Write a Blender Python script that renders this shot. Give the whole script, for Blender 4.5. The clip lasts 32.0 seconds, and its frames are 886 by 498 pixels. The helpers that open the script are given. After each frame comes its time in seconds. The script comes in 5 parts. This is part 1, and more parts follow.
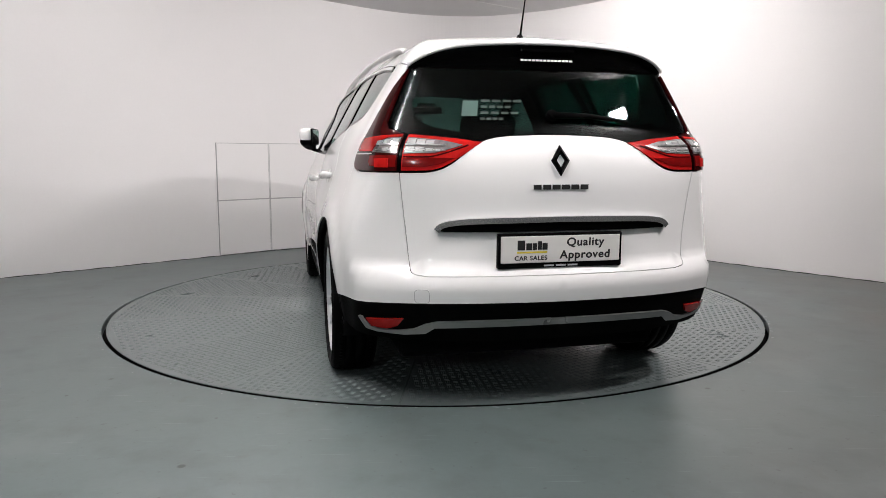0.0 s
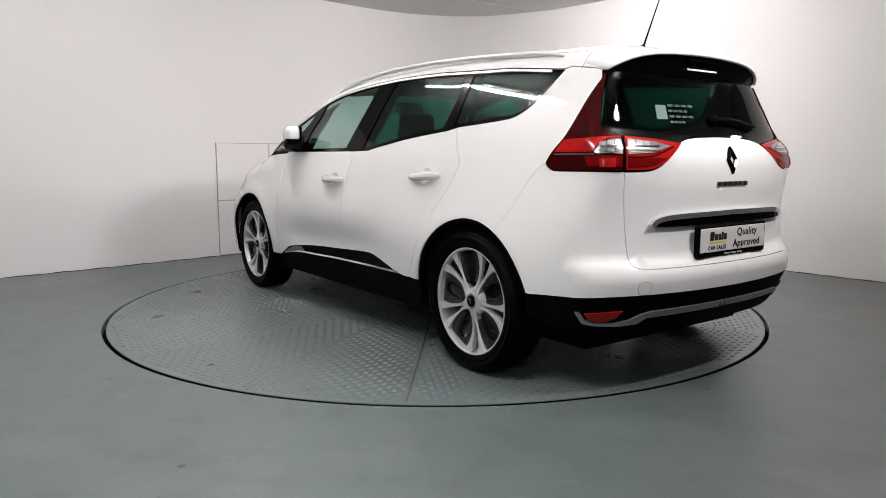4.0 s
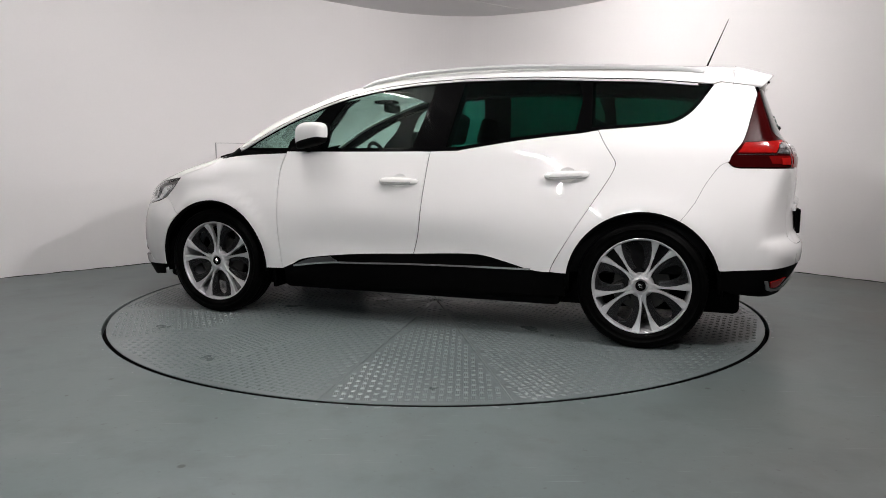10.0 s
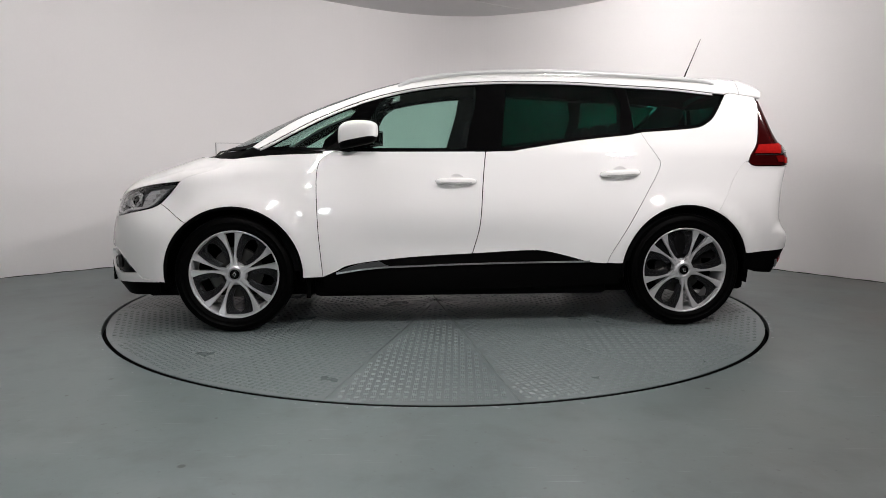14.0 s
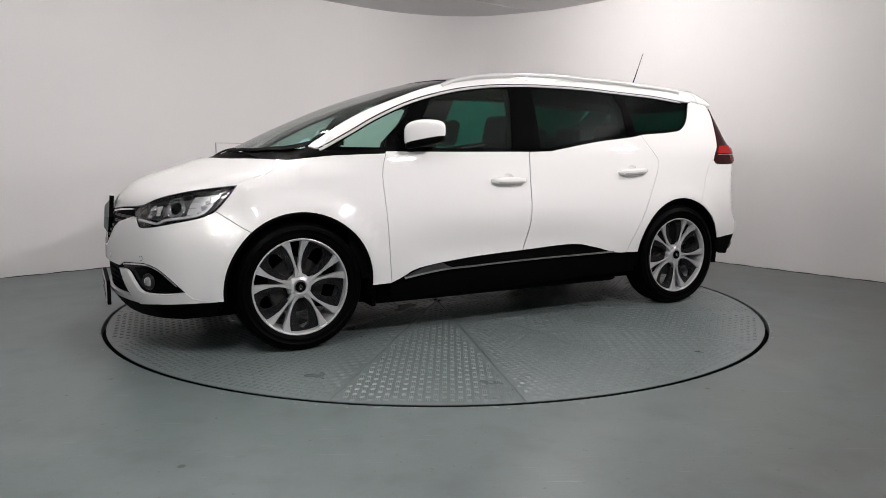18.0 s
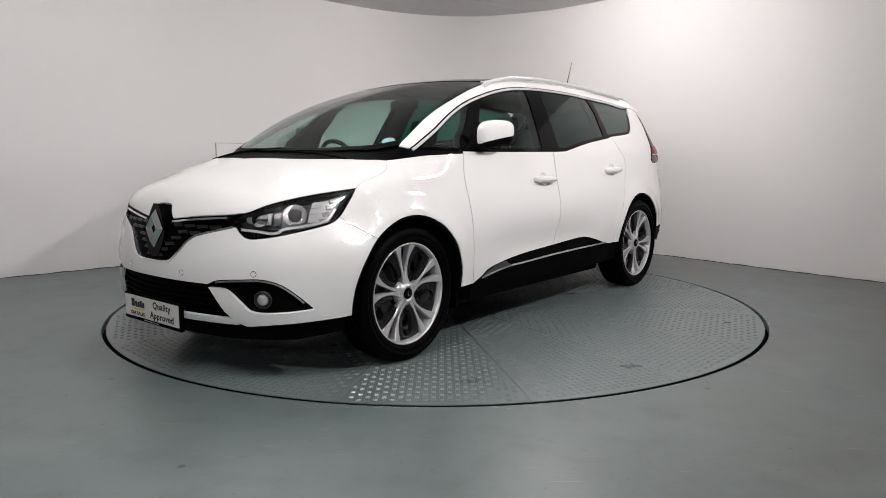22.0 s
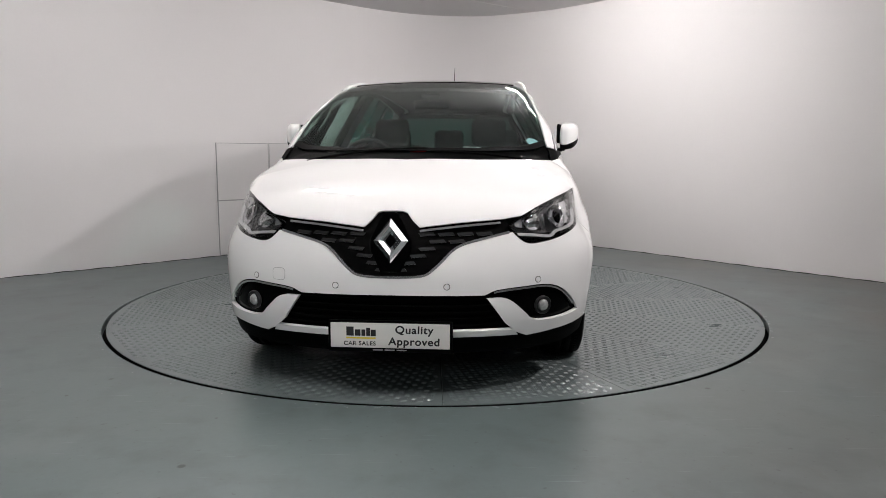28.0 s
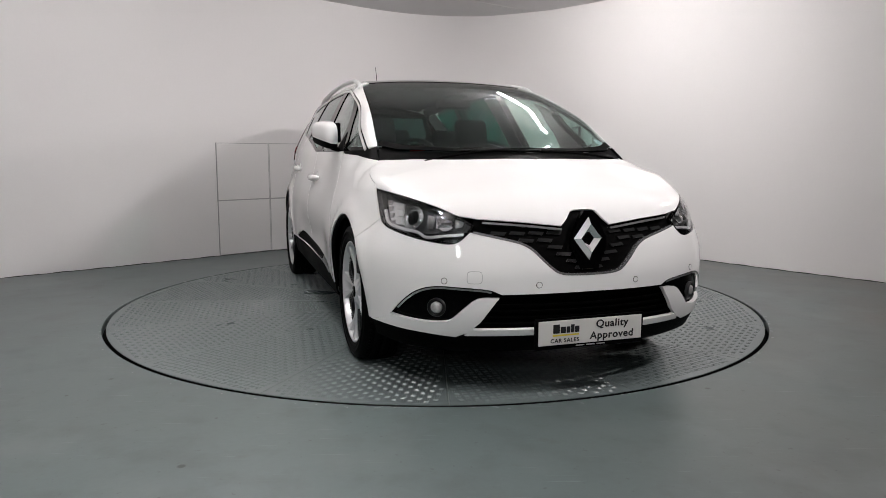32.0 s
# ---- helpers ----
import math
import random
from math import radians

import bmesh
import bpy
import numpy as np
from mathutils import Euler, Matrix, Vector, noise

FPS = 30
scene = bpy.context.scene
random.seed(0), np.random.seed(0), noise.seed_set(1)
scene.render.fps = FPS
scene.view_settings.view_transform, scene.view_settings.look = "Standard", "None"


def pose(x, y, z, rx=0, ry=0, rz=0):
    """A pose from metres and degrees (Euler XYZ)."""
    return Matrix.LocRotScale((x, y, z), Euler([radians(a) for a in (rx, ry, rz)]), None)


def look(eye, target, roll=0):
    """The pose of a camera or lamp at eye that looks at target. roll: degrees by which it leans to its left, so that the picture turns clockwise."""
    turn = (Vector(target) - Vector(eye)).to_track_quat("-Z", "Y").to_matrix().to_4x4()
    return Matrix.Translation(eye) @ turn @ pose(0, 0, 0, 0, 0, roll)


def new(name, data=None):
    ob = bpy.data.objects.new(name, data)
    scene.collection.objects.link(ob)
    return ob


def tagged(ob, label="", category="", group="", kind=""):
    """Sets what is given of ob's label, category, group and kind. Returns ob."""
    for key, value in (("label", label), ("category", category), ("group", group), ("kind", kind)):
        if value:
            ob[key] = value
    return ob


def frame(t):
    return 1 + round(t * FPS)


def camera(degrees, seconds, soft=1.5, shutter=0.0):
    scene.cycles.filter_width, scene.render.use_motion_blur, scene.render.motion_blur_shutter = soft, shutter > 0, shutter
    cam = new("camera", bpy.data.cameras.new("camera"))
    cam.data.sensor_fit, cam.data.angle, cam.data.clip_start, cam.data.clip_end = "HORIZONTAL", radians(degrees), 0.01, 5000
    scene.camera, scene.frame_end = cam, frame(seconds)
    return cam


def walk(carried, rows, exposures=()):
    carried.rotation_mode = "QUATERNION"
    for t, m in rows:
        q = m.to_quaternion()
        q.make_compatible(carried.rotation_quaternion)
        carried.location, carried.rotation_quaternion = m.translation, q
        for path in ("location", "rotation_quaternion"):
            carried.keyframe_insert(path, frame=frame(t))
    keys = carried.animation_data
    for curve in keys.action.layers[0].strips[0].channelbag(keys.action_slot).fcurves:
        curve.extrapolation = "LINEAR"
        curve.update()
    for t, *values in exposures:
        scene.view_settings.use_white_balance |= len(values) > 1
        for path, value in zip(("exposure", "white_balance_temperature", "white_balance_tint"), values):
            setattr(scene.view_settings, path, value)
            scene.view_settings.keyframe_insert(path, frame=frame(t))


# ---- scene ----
EYE, YAW, PITCH = (0.0, -5.211, 1.085), radians(.5), radians(7.656)
cam = camera(64.06, 32.0, soft=.6)
AIM = (EYE[0] + math.sin(YAW) * math.cos(PITCH), EYE[1] + math.cos(YAW) * math.cos(PITCH), EYE[2] - math.sin(PITCH))
walk(cam, [(0, look(EYE, AIM, .102)), (32, look(EYE, AIM, .102))],
     exposures=[(0, .24), (3, .19), (6, .20), (9, .08), (13, 0), (19, -.05), (23, -.06), (32, -.09)])

# ---- world and lamps ----
world = bpy.data.worlds.new("world")
scene.world = world
world.use_nodes = True
world.node_tree.nodes["Background"].inputs[0].default_value = (.9, .95, 1, 1)
world.node_tree.nodes["Background"].inputs[1].default_value = .03
CEILING = 2.80


def lamp(name, x, y, z, sx, sy, power, target=None, colour=(1, .95, .945), spread=180):
    data = bpy.data.lights.new(name, "AREA")
    data.shape, data.size, data.size_y, data.energy, data.color, data.spread = "RECTANGLE", sx, sy, power, colour, radians(spread)
    ob = new(name, data)
    ob.matrix_world = look((x, y, z), target or (x, y + .001, 0))
    return ob


FLOODS = ((2.25, -2.85, 2.60, (-2.5, 2.2, 1.6), 46, 145), (3.40, -.60, 2.40, (-1.4, .8, 1.4), 25, 150))
for x, y, z, to, power, wide in FLOODS:
    lamp("flood_lamp", x, y, z, .26, .10, power, to, spread=wide)
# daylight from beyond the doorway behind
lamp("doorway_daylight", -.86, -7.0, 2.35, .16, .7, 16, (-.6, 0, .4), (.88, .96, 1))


# ---- materials ----
def material(name, colour=(.5, .5, .5), rough=.5, metal=0.0, coat=0.0, grain=0.0, scale=40.0, bump=0.0, spec=.5, wear=0.0, wear_scale=2.0):
    """A surface with two scales of variation: fine grain and broad wear."""
    m = bpy.data.materials.new(name)
    m.use_nodes = True
    n, l = m.node_tree.nodes, m.node_tree.links
    b = n["Principled BSDF"]
    b.inputs["Base Color"].default_value = (*colour, 1)
    b.inputs["Roughness"].default_value, b.inputs["Metallic"].default_value = rough, metal
    b.inputs["Coat Weight"].default_value, b.inputs["Coat Roughness"].default_value = coat, .03
    b.inputs["Specular IOR Level"].default_value = spec
    if grain or bump or wear:
        tc = n.new("ShaderNodeTexCoord")
        fine, broad = n.new("ShaderNodeTexNoise"), n.new("ShaderNodeTexNoise")
        fine.inputs["Scale"].default_value, broad.inputs["Scale"].default_value = scale, wear_scale
        fine.inputs["Detail"].default_value, broad.inputs["Detail"].default_value = 4, 6
        for t in (fine, broad):
            l.new(tc.outputs["Object"], t.inputs["Vector"])
        mixed = n.new("ShaderNodeMath")
        mixed.operation = "MULTIPLY_ADD"
        l.new(fine.outputs["Fac"], mixed.inputs[0])
        mixed.inputs[1].default_value = grain
        wide = n.new("ShaderNodeMath")
        wide.operation = "MULTIPLY"
        l.new(broad.outputs["Fac"], wide.inputs[0])
        wide.inputs[1].default_value = wear
        l.new(wide.outputs[0], mixed.inputs[2])
        value = n.new("ShaderNodeMath")
        value.operation = "ADD"
        l.new(mixed.outputs[0], value.inputs[0])
        value.inputs[1].default_value = 1 - (grain + wear) / 2
        hsv = n.new("ShaderNodeHueSaturation")
        hsv.inputs["Color"].default_value = (*colour, 1)
        l.new(value.outputs[0], hsv.inputs["Value"])
        l.new(hsv.outputs[0], b.inputs["Base Color"])
        if rough > .15:
            r = n.new("ShaderNodeMath")
            r.operation = "MULTIPLY_ADD"
            l.new(broad.outputs["Fac"], r.inputs[0])
            r.inputs[1].default_value, r.inputs[2].default_value = rough * .5, rough * .75
            l.new(r.outputs[0], b.inputs["Roughness"])
        if bump:
            bp = n.new("ShaderNodeBump")
            bp.inputs["Strength"].default_value, bp.inputs["Distance"].default_value = bump, .004
            l.new(fine.outputs["Fac"], bp.inputs["Height"])
            l.new(bp.outputs[0], b.inputs["Normal"])
    return m


def pane(name, tint, gloss=1.0, least=.04):
    """Thin tinted glass: clear, with a mirror's sheen that grows at flat angles."""
    m = bpy.data.materials.new(name)
    m.use_nodes = True
    n, l = m.node_tree.nodes, m.node_tree.links
    n.remove(n["Principled BSDF"])
    clear, shine, mix, face = n.new("ShaderNodeBsdfTransparent"), n.new("ShaderNodeBsdfGlossy"), n.new("ShaderNodeMixShader"), n.new("ShaderNodeLayerWeight")
    clear.inputs[0].default_value = (*tint, 1)
    shine.inputs["Roughness"].default_value = .01
    shine.inputs["Color"].default_value = (gloss, gloss, gloss, 1)
    face.inputs["Blend"].default_value = .5
    power, lift = n.new("ShaderNodeMath"), n.new("ShaderNodeMath")
    power.operation, lift.operation = "POWER", "MULTIPLY_ADD"
    power.inputs[1].default_value = 5
    lift.inputs[1].default_value, lift.inputs[2].default_value = 1 - least, least
    l.new(face.outputs["Facing"], power.inputs[0])
    l.new(power.outputs[0], lift.inputs[0])
    l.new(lift.outputs[0], mix.inputs[0])
    l.new(clear.outputs[0], mix.inputs[1])
    l.new(shine.outputs[0], mix.inputs[2])
    l.new(mix.outputs[0], n["Material Output"].inputs["Surface"])
    return m


def glow(name, colour, power):
    m = material(name, (.9, .9, .9))
    b = m.node_tree.nodes["Principled BSDF"]
    b.inputs["Emission Color"].default_value, b.inputs["Emission Strength"].default_value = (*colour, 1), power
    return m


WALL = material("wall_paint", (.80, .78, .775), .7, grain=.03, scale=60, bump=.12, wear=.05, wear_scale=1.2)
# dark base colour stands for unlit walls out of view and cuts their bounce
WALL_UNLIT = material("unlit_wall", (.10, .10, .10), .8, grain=.03, scale=60, wear=.1)
CEIL = material("ceiling_paint", (.62, .61, .61), .8, grain=.03, scale=50, bump=.1, wear=.05)
FLOOR = material("floor_paint", (.110, .137, .137), .36, grain=.10, scale=35, bump=.06, wear=.34, wear_scale=1.1)
PLATE = material("tread_plate", (.132, .158, .158), .30, grain=.12, scale=45, bump=.10, wear=.16, wear_scale=2.2)
# near-black for joints; in the pit and in gaps it stands for shade
GAP = material("gap_black", (.004, .004, .004), .9, spec=.02)
PAINT = material("white_paint", (.83, .822, .812), .5, spec=0, coat=1.0, grain=.012, scale=900, wear=.015, wear_scale=3)
BLACK = material("black_plastic", (.0014, .0014, .0014), .6, grain=.2, scale=300, bump=.15, spec=.03)
GLOSS = material("gloss_black", (.0012, .0012, .0013), .06, spec=.06)
DARK = material("dark_lining", (.003, .003, .0033), .8, grain=.2, scale=80, spec=.08)
CLOTH = material("seat_cloth", (.012, .012, .013), .9, spec=.1, grain=.3, scale=250, bump=.3)


def scuffs(m, amount=.5):
    """Adds dark specks, worn patches and long scratches to a painted floor."""
    n, l = m.node_tree.nodes, m.node_tree.links
    b = n["Principled BSDF"]
    old = b.inputs["Base Color"].links[0].from_socket
    tc, own, shift, place = n.new("ShaderNodeTexCoord"), n.new("ShaderNodeObjectInfo"), n.new("ShaderNodeMath"), n.new("ShaderNodeVectorMath")
    shift.operation, shift.inputs[1].default_value = "MULTIPLY", 37
    l.new(own.outputs["Random"], shift.inputs[0])
    l.new(tc.outputs["Object"], place.inputs[0])
    l.new(shift.outputs[0], place.inputs[1])
    for wire in [w for w in l if w.from_node.type == "TEX_COORD" and w.to_node != place]:
        l.new(place.outputs[0], wire.to_socket)
    stretch = n.new("ShaderNodeMapping")
    stretch.inputs["Scale"].default_value, stretch.inputs["Rotation"].default_value = (1.2, 22, 1), (0, 0, .5)
    l.new(place.outputs[0], stretch.inputs["Vector"])
    scratch, speck, spot = n.new("ShaderNodeTexNoise"), n.new("ShaderNodeTexVoronoi"), n.new("ShaderNodeTexNoise")
    l.new(stretch.outputs[0], scratch.inputs["Vector"])
    l.new(place.outputs[0], speck.inputs["Vector"])
    l.new(place.outputs[0], spot.inputs["Vector"])
    scratch.inputs["Scale"].default_value, scratch.inputs["Detail"].default_value = 3.5, 8
    speck.inputs["Scale"].default_value, spot.inputs["Scale"].default_value, spot.inputs["Detail"].default_value = 3.2, 9, 8
    out = old
    for tex, socket, lo, hi, colour, k in ((scratch, "Fac", .66, .74, (.30, .33, .33), .35), (speck, "Distance", .035, .018, (.03, .03, .03), .8), (spot, "Fac", .64, .74, (.09, .095, .09), .45)):
        ramp = n.new("ShaderNodeMapRange")
        ramp.inputs["From Min"].default_value, ramp.inputs["From Max"].default_value = lo, hi
        ramp.inputs["To Max"].default_value = k * amount
        l.new(tex.outputs[socket], ramp.inputs["Value"])
        mix = n.new("ShaderNodeMix")
        mix.data_type = "RGBA"
        l.new(ramp.outputs[0], mix.inputs["Factor"])
        l.new(out, mix.inputs["A"])
        mix.inputs["B"].default_value = (*colour, 1)
        out = mix.outputs["Result"]
    l.new(out, b.inputs["Base Color"])


def worn_ring(m, radius=2.27, wide=.10):
    """Chipped, paler paint round the turntable's opening."""
    n, l = m.node_tree.nodes, m.node_tree.links
    b = n["Principled BSDF"]
    old = b.inputs["Base Color"].links[0].from_socket
    tc, far, near, chips, both_, mix = (n.new("ShaderNode" + k) for k in ("TexCoord", "VectorMath", "MapRange", "TexNoise", "Math", "Mix"))
    far.operation, both_.operation, mix.data_type = "LENGTH", "GREATER_THAN", "RGBA"
    l.new(tc.outputs["Object"], far.inputs[0])
    near.inputs["From Min"].default_value, near.inputs["From Max"].default_value = radius, radius + wide
    near.inputs["To Min"].default_value, near.inputs["To Max"].default_value = .60, .80
    l.new(far.outputs["Value"], near.inputs["Value"])
    l.new(tc.outputs["Object"], chips.inputs["Vector"])
    chips.inputs["Scale"].default_value, chips.inputs["Detail"].default_value = 24, 6
    l.new(chips.outputs["Fac"], both_.inputs[0])
    l.new(near.outputs[0], both_.inputs[1])
    l.new(both_.outputs[0], mix.inputs["Factor"])
    l.new(old, mix.inputs["A"])
    mix.inputs["B"].default_value = (.27, .29, .29, 1)
    l.new(mix.outputs["Result"], b.inputs["Base Color"])


def soil_and_side_light(m):
    """Uneven, patchy paint and small dark grit; towards positive x the dimmer, browner light is put into the colour."""
    n, l = m.node_tree.nodes, m.node_tree.links
    b = n["Principled BSDF"]
    out = b.inputs["Base Color"].links[0].from_socket
    tc, split, side = n.new("ShaderNodeTexCoord"), n.new("ShaderNodeSeparateXYZ"), n.new("ShaderNodeMapRange")
    l.new(tc.outputs["Object"], split.inputs[0])
    l.new(split.outputs["X"], side.inputs["Value"])
    side.inputs["From Min"].default_value, side.inputs["From Max"].default_value = .2, 3.2
    for kind, socket, scale, detail, lo, hi, colour, amount, from_light in (
            ("TexNoise", "Fac", .9, 9, .36, .66, (.112, .106, .094), .95, True), ("TexNoise", "Fac", 4.5, 10, .50, .72, (.075, .088, .088), .55, False),
            ("TexNoise", "Fac", 2.1, 8, .54, .70, (.150, .172, .172), .45, False), ("TexVoronoi", "Distance", 2.3, 0, .042, .024, (.02, .02, .02), .85, False),
            ("TexNoise", "Fac", 30, 8, .66, .74, (.05, .055, .055), .6, False)):
        tex, ramp, mix = n.new("ShaderNode" + kind), n.new("ShaderNodeMapRange"), n.new("ShaderNodeMix")
        l.new(tc.outputs["Object"], tex.inputs["Vector"])
        tex.inputs["Scale"].default_value, tex.inputs["Detail"].default_value = scale, detail
        ramp.inputs["From Min"].default_value, ramp.inputs["From Max"].default_value, ramp.inputs["To Max"].default_value = lo, hi, amount
        l.new(tex.outputs[socket], ramp.inputs["Value"])
        fac = ramp.outputs[0]
        # this brown grows with x: weaker light painted into the floor
        if from_light:
            both_ = n.new("ShaderNodeMath")
            both_.operation = "MULTIPLY"
            l.new(fac, both_.inputs[0])
            l.new(side.outputs[0], both_.inputs[1])
            fac = both_.outputs[0]
        mix.data_type = "RGBA"
        l.new(fac, mix.inputs["Factor"])
        l.new(out, mix.inputs["A"])
        mix.inputs["B"].default_value = (*colour, 1)
        out = mix.outputs["Result"]
    l.new(out, b.inputs["Base Color"])


scuffs(FLOOR, 1.0)
soil_and_side_light(FLOOR)
worn_ring(FLOOR)
scuffs(PLATE, .7)
CHROME = material("chrome", (.82, .82, .83), .07, metal=1.0)
VALANCE = material("valance_silver", (.27, .27, .27), .3, metal=.6, grain=.06, scale=200)
TRIM = material("bright_trim", (.78, .78, .79), .12, metal=.88)
SATIN = material("satin_silver", (.62, .62, .62), .38, metal=.4, grain=.06, scale=200)
ALLOY = material("machined_alloy", (.66, .66, .67), .32, metal=.55, grain=.08, scale=220)
INSERT = material("dark_insert", (.009, .009, .010), .3, coat=.0, spec=.4, grain=.2, scale=120)
RUBBER = material("tyre_rubber", (.0012, .0012, .0012), .5, grain=.25, scale=160, bump=.2, spec=.035)
IRON = material("brake_iron", (.06, .058, .055), .5, metal=.7, grain=.2, scale=90)
GLASS = pane("window_glass", (.78, .895, .86), 1.0, .025)
PRIVACY = pane("privacy_glass", (.13, .40, .345), 1.0, .014)
REAR_GLASS = pane("dark_rear_glass", (.20, .30, .28), 1.0, .016)
SCREEN = pane("windscreen_glass", (.80, .89, .865), .7, .025)
LENS = pane("lamp_lens", (.97, .97, .97))
RED = material("red_lens", (.34, .008, .007), .12, spec=.18, coat=.18, grain=.7, scale=38)
RED_DARK = material("dark_red_lens", (.030, .0013, .0016), .10, spec=.14, coat=.1)
RED_MID = material("middle_red_lens", (.135, .003, .003), .12, spec=.18, coat=.18, grain=.8, scale=30)
CLEAR_LAMP = material("clear_lamp_cells", (.60, .59, .59), .14, metal=.6, coat=1.0, grain=.9, scale=80)
CELL = material("smoked_lamp_cells", (.34, .31, .31), .2, metal=.7, coat=.5, grain=1.2, scale=70)
GRILLE_BAR = material("grille_bar_grey", (.013, .013, .0135), .35, grain=.2, scale=200, spec=.3)
BOWL = material("lamp_bowl_silver", (.17, .17, .175), .2, metal=.4, grain=.15, scale=40)
SILVER = material("lamp_silver", (.80, .80, .81), .22, metal=.45, grain=.1, scale=60)
PLATE_WHITE = material("number_plate_white", (.74, .72, .69), .3, coat=.4)
INK = material("black_ink", (.01, .01, .01), .5)
JOINT = material("paint_joint", (.42, .415, .41), .8)
BLADE = material("smoked_silver", (.13, .13, .135), .28, metal=.8, grain=.05, scale=150)
YELLOW = material("yellow_ink", (.75, .60, .05), .5)
GREY_INK = material("grey_ink", (.40, .40, .40), .5)
DIM_INK = material("dim_ink", (.022, .035, .03), .6)
STICKER = material("green_sticker", (.06, .11, .095), .5)
PALE = material("pale_sticker", (.58, .74, .84), .4)
TUBES = (glow("tube_glow", (1, .952, .945), 140), glow("bright_tube_glow", (1, .955, .95), 138), glow("brightest_tube_glow", (1, .96, .962), 330))


# ---- building helpers ----
def part(name, bm, mat, parent=None, label="", smooth=False, m=None):
    """Links a bmesh as one mesh object under a thing or a part."""
    data = bpy.data.meshes.new(name)
    bm.to_mesh(data)
    bm.free()
    return link(name, data, mat, parent, label, smooth, m)


def link(name, data, mat, parent=None, label="", smooth=False, m=None):
    if not data.materials:
        data.materials.append(mat)
    if smooth:
        data.polygons.foreach_set("use_smooth", [True] * len(data.polygons))
    ob = new(name, data)
    if parent:
        ob.parent = parent
    if m is not None:
        ob.matrix_basis = m
    if label:
        ob["label"] = label
    return ob


def box(bm, x0, x1, y0, y1, z0, z1, bevel=0.0, m=None):
    made = bmesh.ops.create_cube(bm, size=1)["verts"]
    bmesh.ops.scale(bm, vec=(abs(x1 - x0), abs(y1 - y0), abs(z1 - z0)), verts=made)
    bmesh.ops.translate(bm, vec=((x0 + x1) / 2, (y0 + y1) / 2, (z0 + z1) / 2), verts=made)
    if bevel:
        edges = {e for v in made for e in v.link_edges}
        res = bmesh.ops.bevel(bm, geom=list(edges), offset=bevel, segments=2, affect="EDGES", profile=.5)
        made = list({v for f in res["faces"] for v in f.verts} | {v for v in made if v.is_valid})
    if m is not None:
        bmesh.ops.transform(bm, matrix=m, verts=made)
    return made


def lathe(bm, outline, turns=48, m=None, a0=0.0, a1=360.0):
    """Turns an outline of (radius, height) round the local y axis."""
    whole = abs(a1 - a0 - 360) < 1e-6
    n = turns if whole else turns + 1
    rings = []
    for r, h in outline:
        ring = []
        for i in range(n):
            a = radians(a0 + (a1 - a0) * i / turns)
            ring.append(bm.verts.new((r * math.cos(a), h, r * math.sin(a))))
        rings.append(ring)
    for a, b in zip(rings, rings[1:]):
        for i in range(turns):
            j = (i + 1) % n
            bm.faces.new((a[i], a[j], b[j], b[i]))
    if m is not None:
        bmesh.ops.transform(bm, matrix=m, verts=[v for r in rings for v in r])
    return rings


def tube(bm, points, radius, sides=8, flat=1.0, caps=True):
    """A rod along points; radius may be a number or one per point."""
    pts = [Vector(p) for p in points]
    rings = []
    for i, p in enumerate(pts):
        d = (pts[min(i + 1, len(pts) - 1)] - pts[max(i - 1, 0)]).normalized()
        u = d.cross(Vector((0, 0, 1)))
        u = u.normalized() if u.length > 1e-4 else Vector((1, 0, 0))
        v = u.cross(d).normalized()
        r = radius[i] if isinstance(radius, (list, tuple)) else radius
        rings.append([bm.verts.new(p + r * (math.cos(2 * math.pi * k / sides) * u + flat * math.sin(2 * math.pi * k / sides) * v)) for k in range(sides)])
    for a, b in zip(rings, rings[1:]):
        for k in range(sides):
            bm.faces.new((a[k], a[(k + 1) % sides], b[(k + 1) % sides], b[k]))
    if caps:
        bm.faces.new(rings[0][::-1])
        bm.faces.new(rings[-1])
    return rings


def bend(points, steps=6):
    """A smooth open line through a few points of any dimension."""
    p = np.array(points, float)
    q = np.vstack([2 * p[0] - p[1], p, 2 * p[-1] - p[-2]])
    out = []
    for i in range(1, len(q) - 2):
        for k in range(steps):
            t = k / steps
            out.append(.5 * (2 * q[i] + (q[i + 1] - q[i - 1]) * t + (2 * q[i - 1] - 5 * q[i] + 4 * q[i + 1] - q[i + 2]) * t ** 2
                             + (3 * q[i] - q[i - 1] - 3 * q[i + 1] + q[i + 2]) * t ** 3))
    out.append(p[-1])
    return [tuple(v) for v in out]


# ---- the car's skin: four smooth height fields, blended into one solid ----
def profile(*knots):
    """A smooth monotone curve through (u, v) knots, for arrays."""
    k = np.array(sorted(knots), float)
    x, y = k[:, 0], k[:, 1]
    h, d = np.diff(x), np.diff(y) / np.diff(x)
    m = np.zeros(len(x))
    m[0], m[-1] = d[0], d[-1]
    for i in range(1, len(x) - 1):
        if d[i - 1] * d[i] > 0:
            a, b = 2 * h[i] + h[i - 1], h[i] + 2 * h[i - 1]
            m[i] = (a + b) / (a / d[i - 1] + b / d[i])

    def at(u):
        u = np.clip(np.asarray(u, float), x[0], x[-1])
        i = np.clip(np.searchsorted(x, u) - 1, 0, len(x) - 2)
        s = (u - x[i]) / h[i]
        return (y[i] * (1 + 2 * s) * (1 - s) ** 2 + m[i] * h[i] * s * (1 - s) ** 2
                + y[i + 1] * s * s * (3 - 2 * s) + m[i + 1] * h[i] * s * s * (s - 1))
    return at


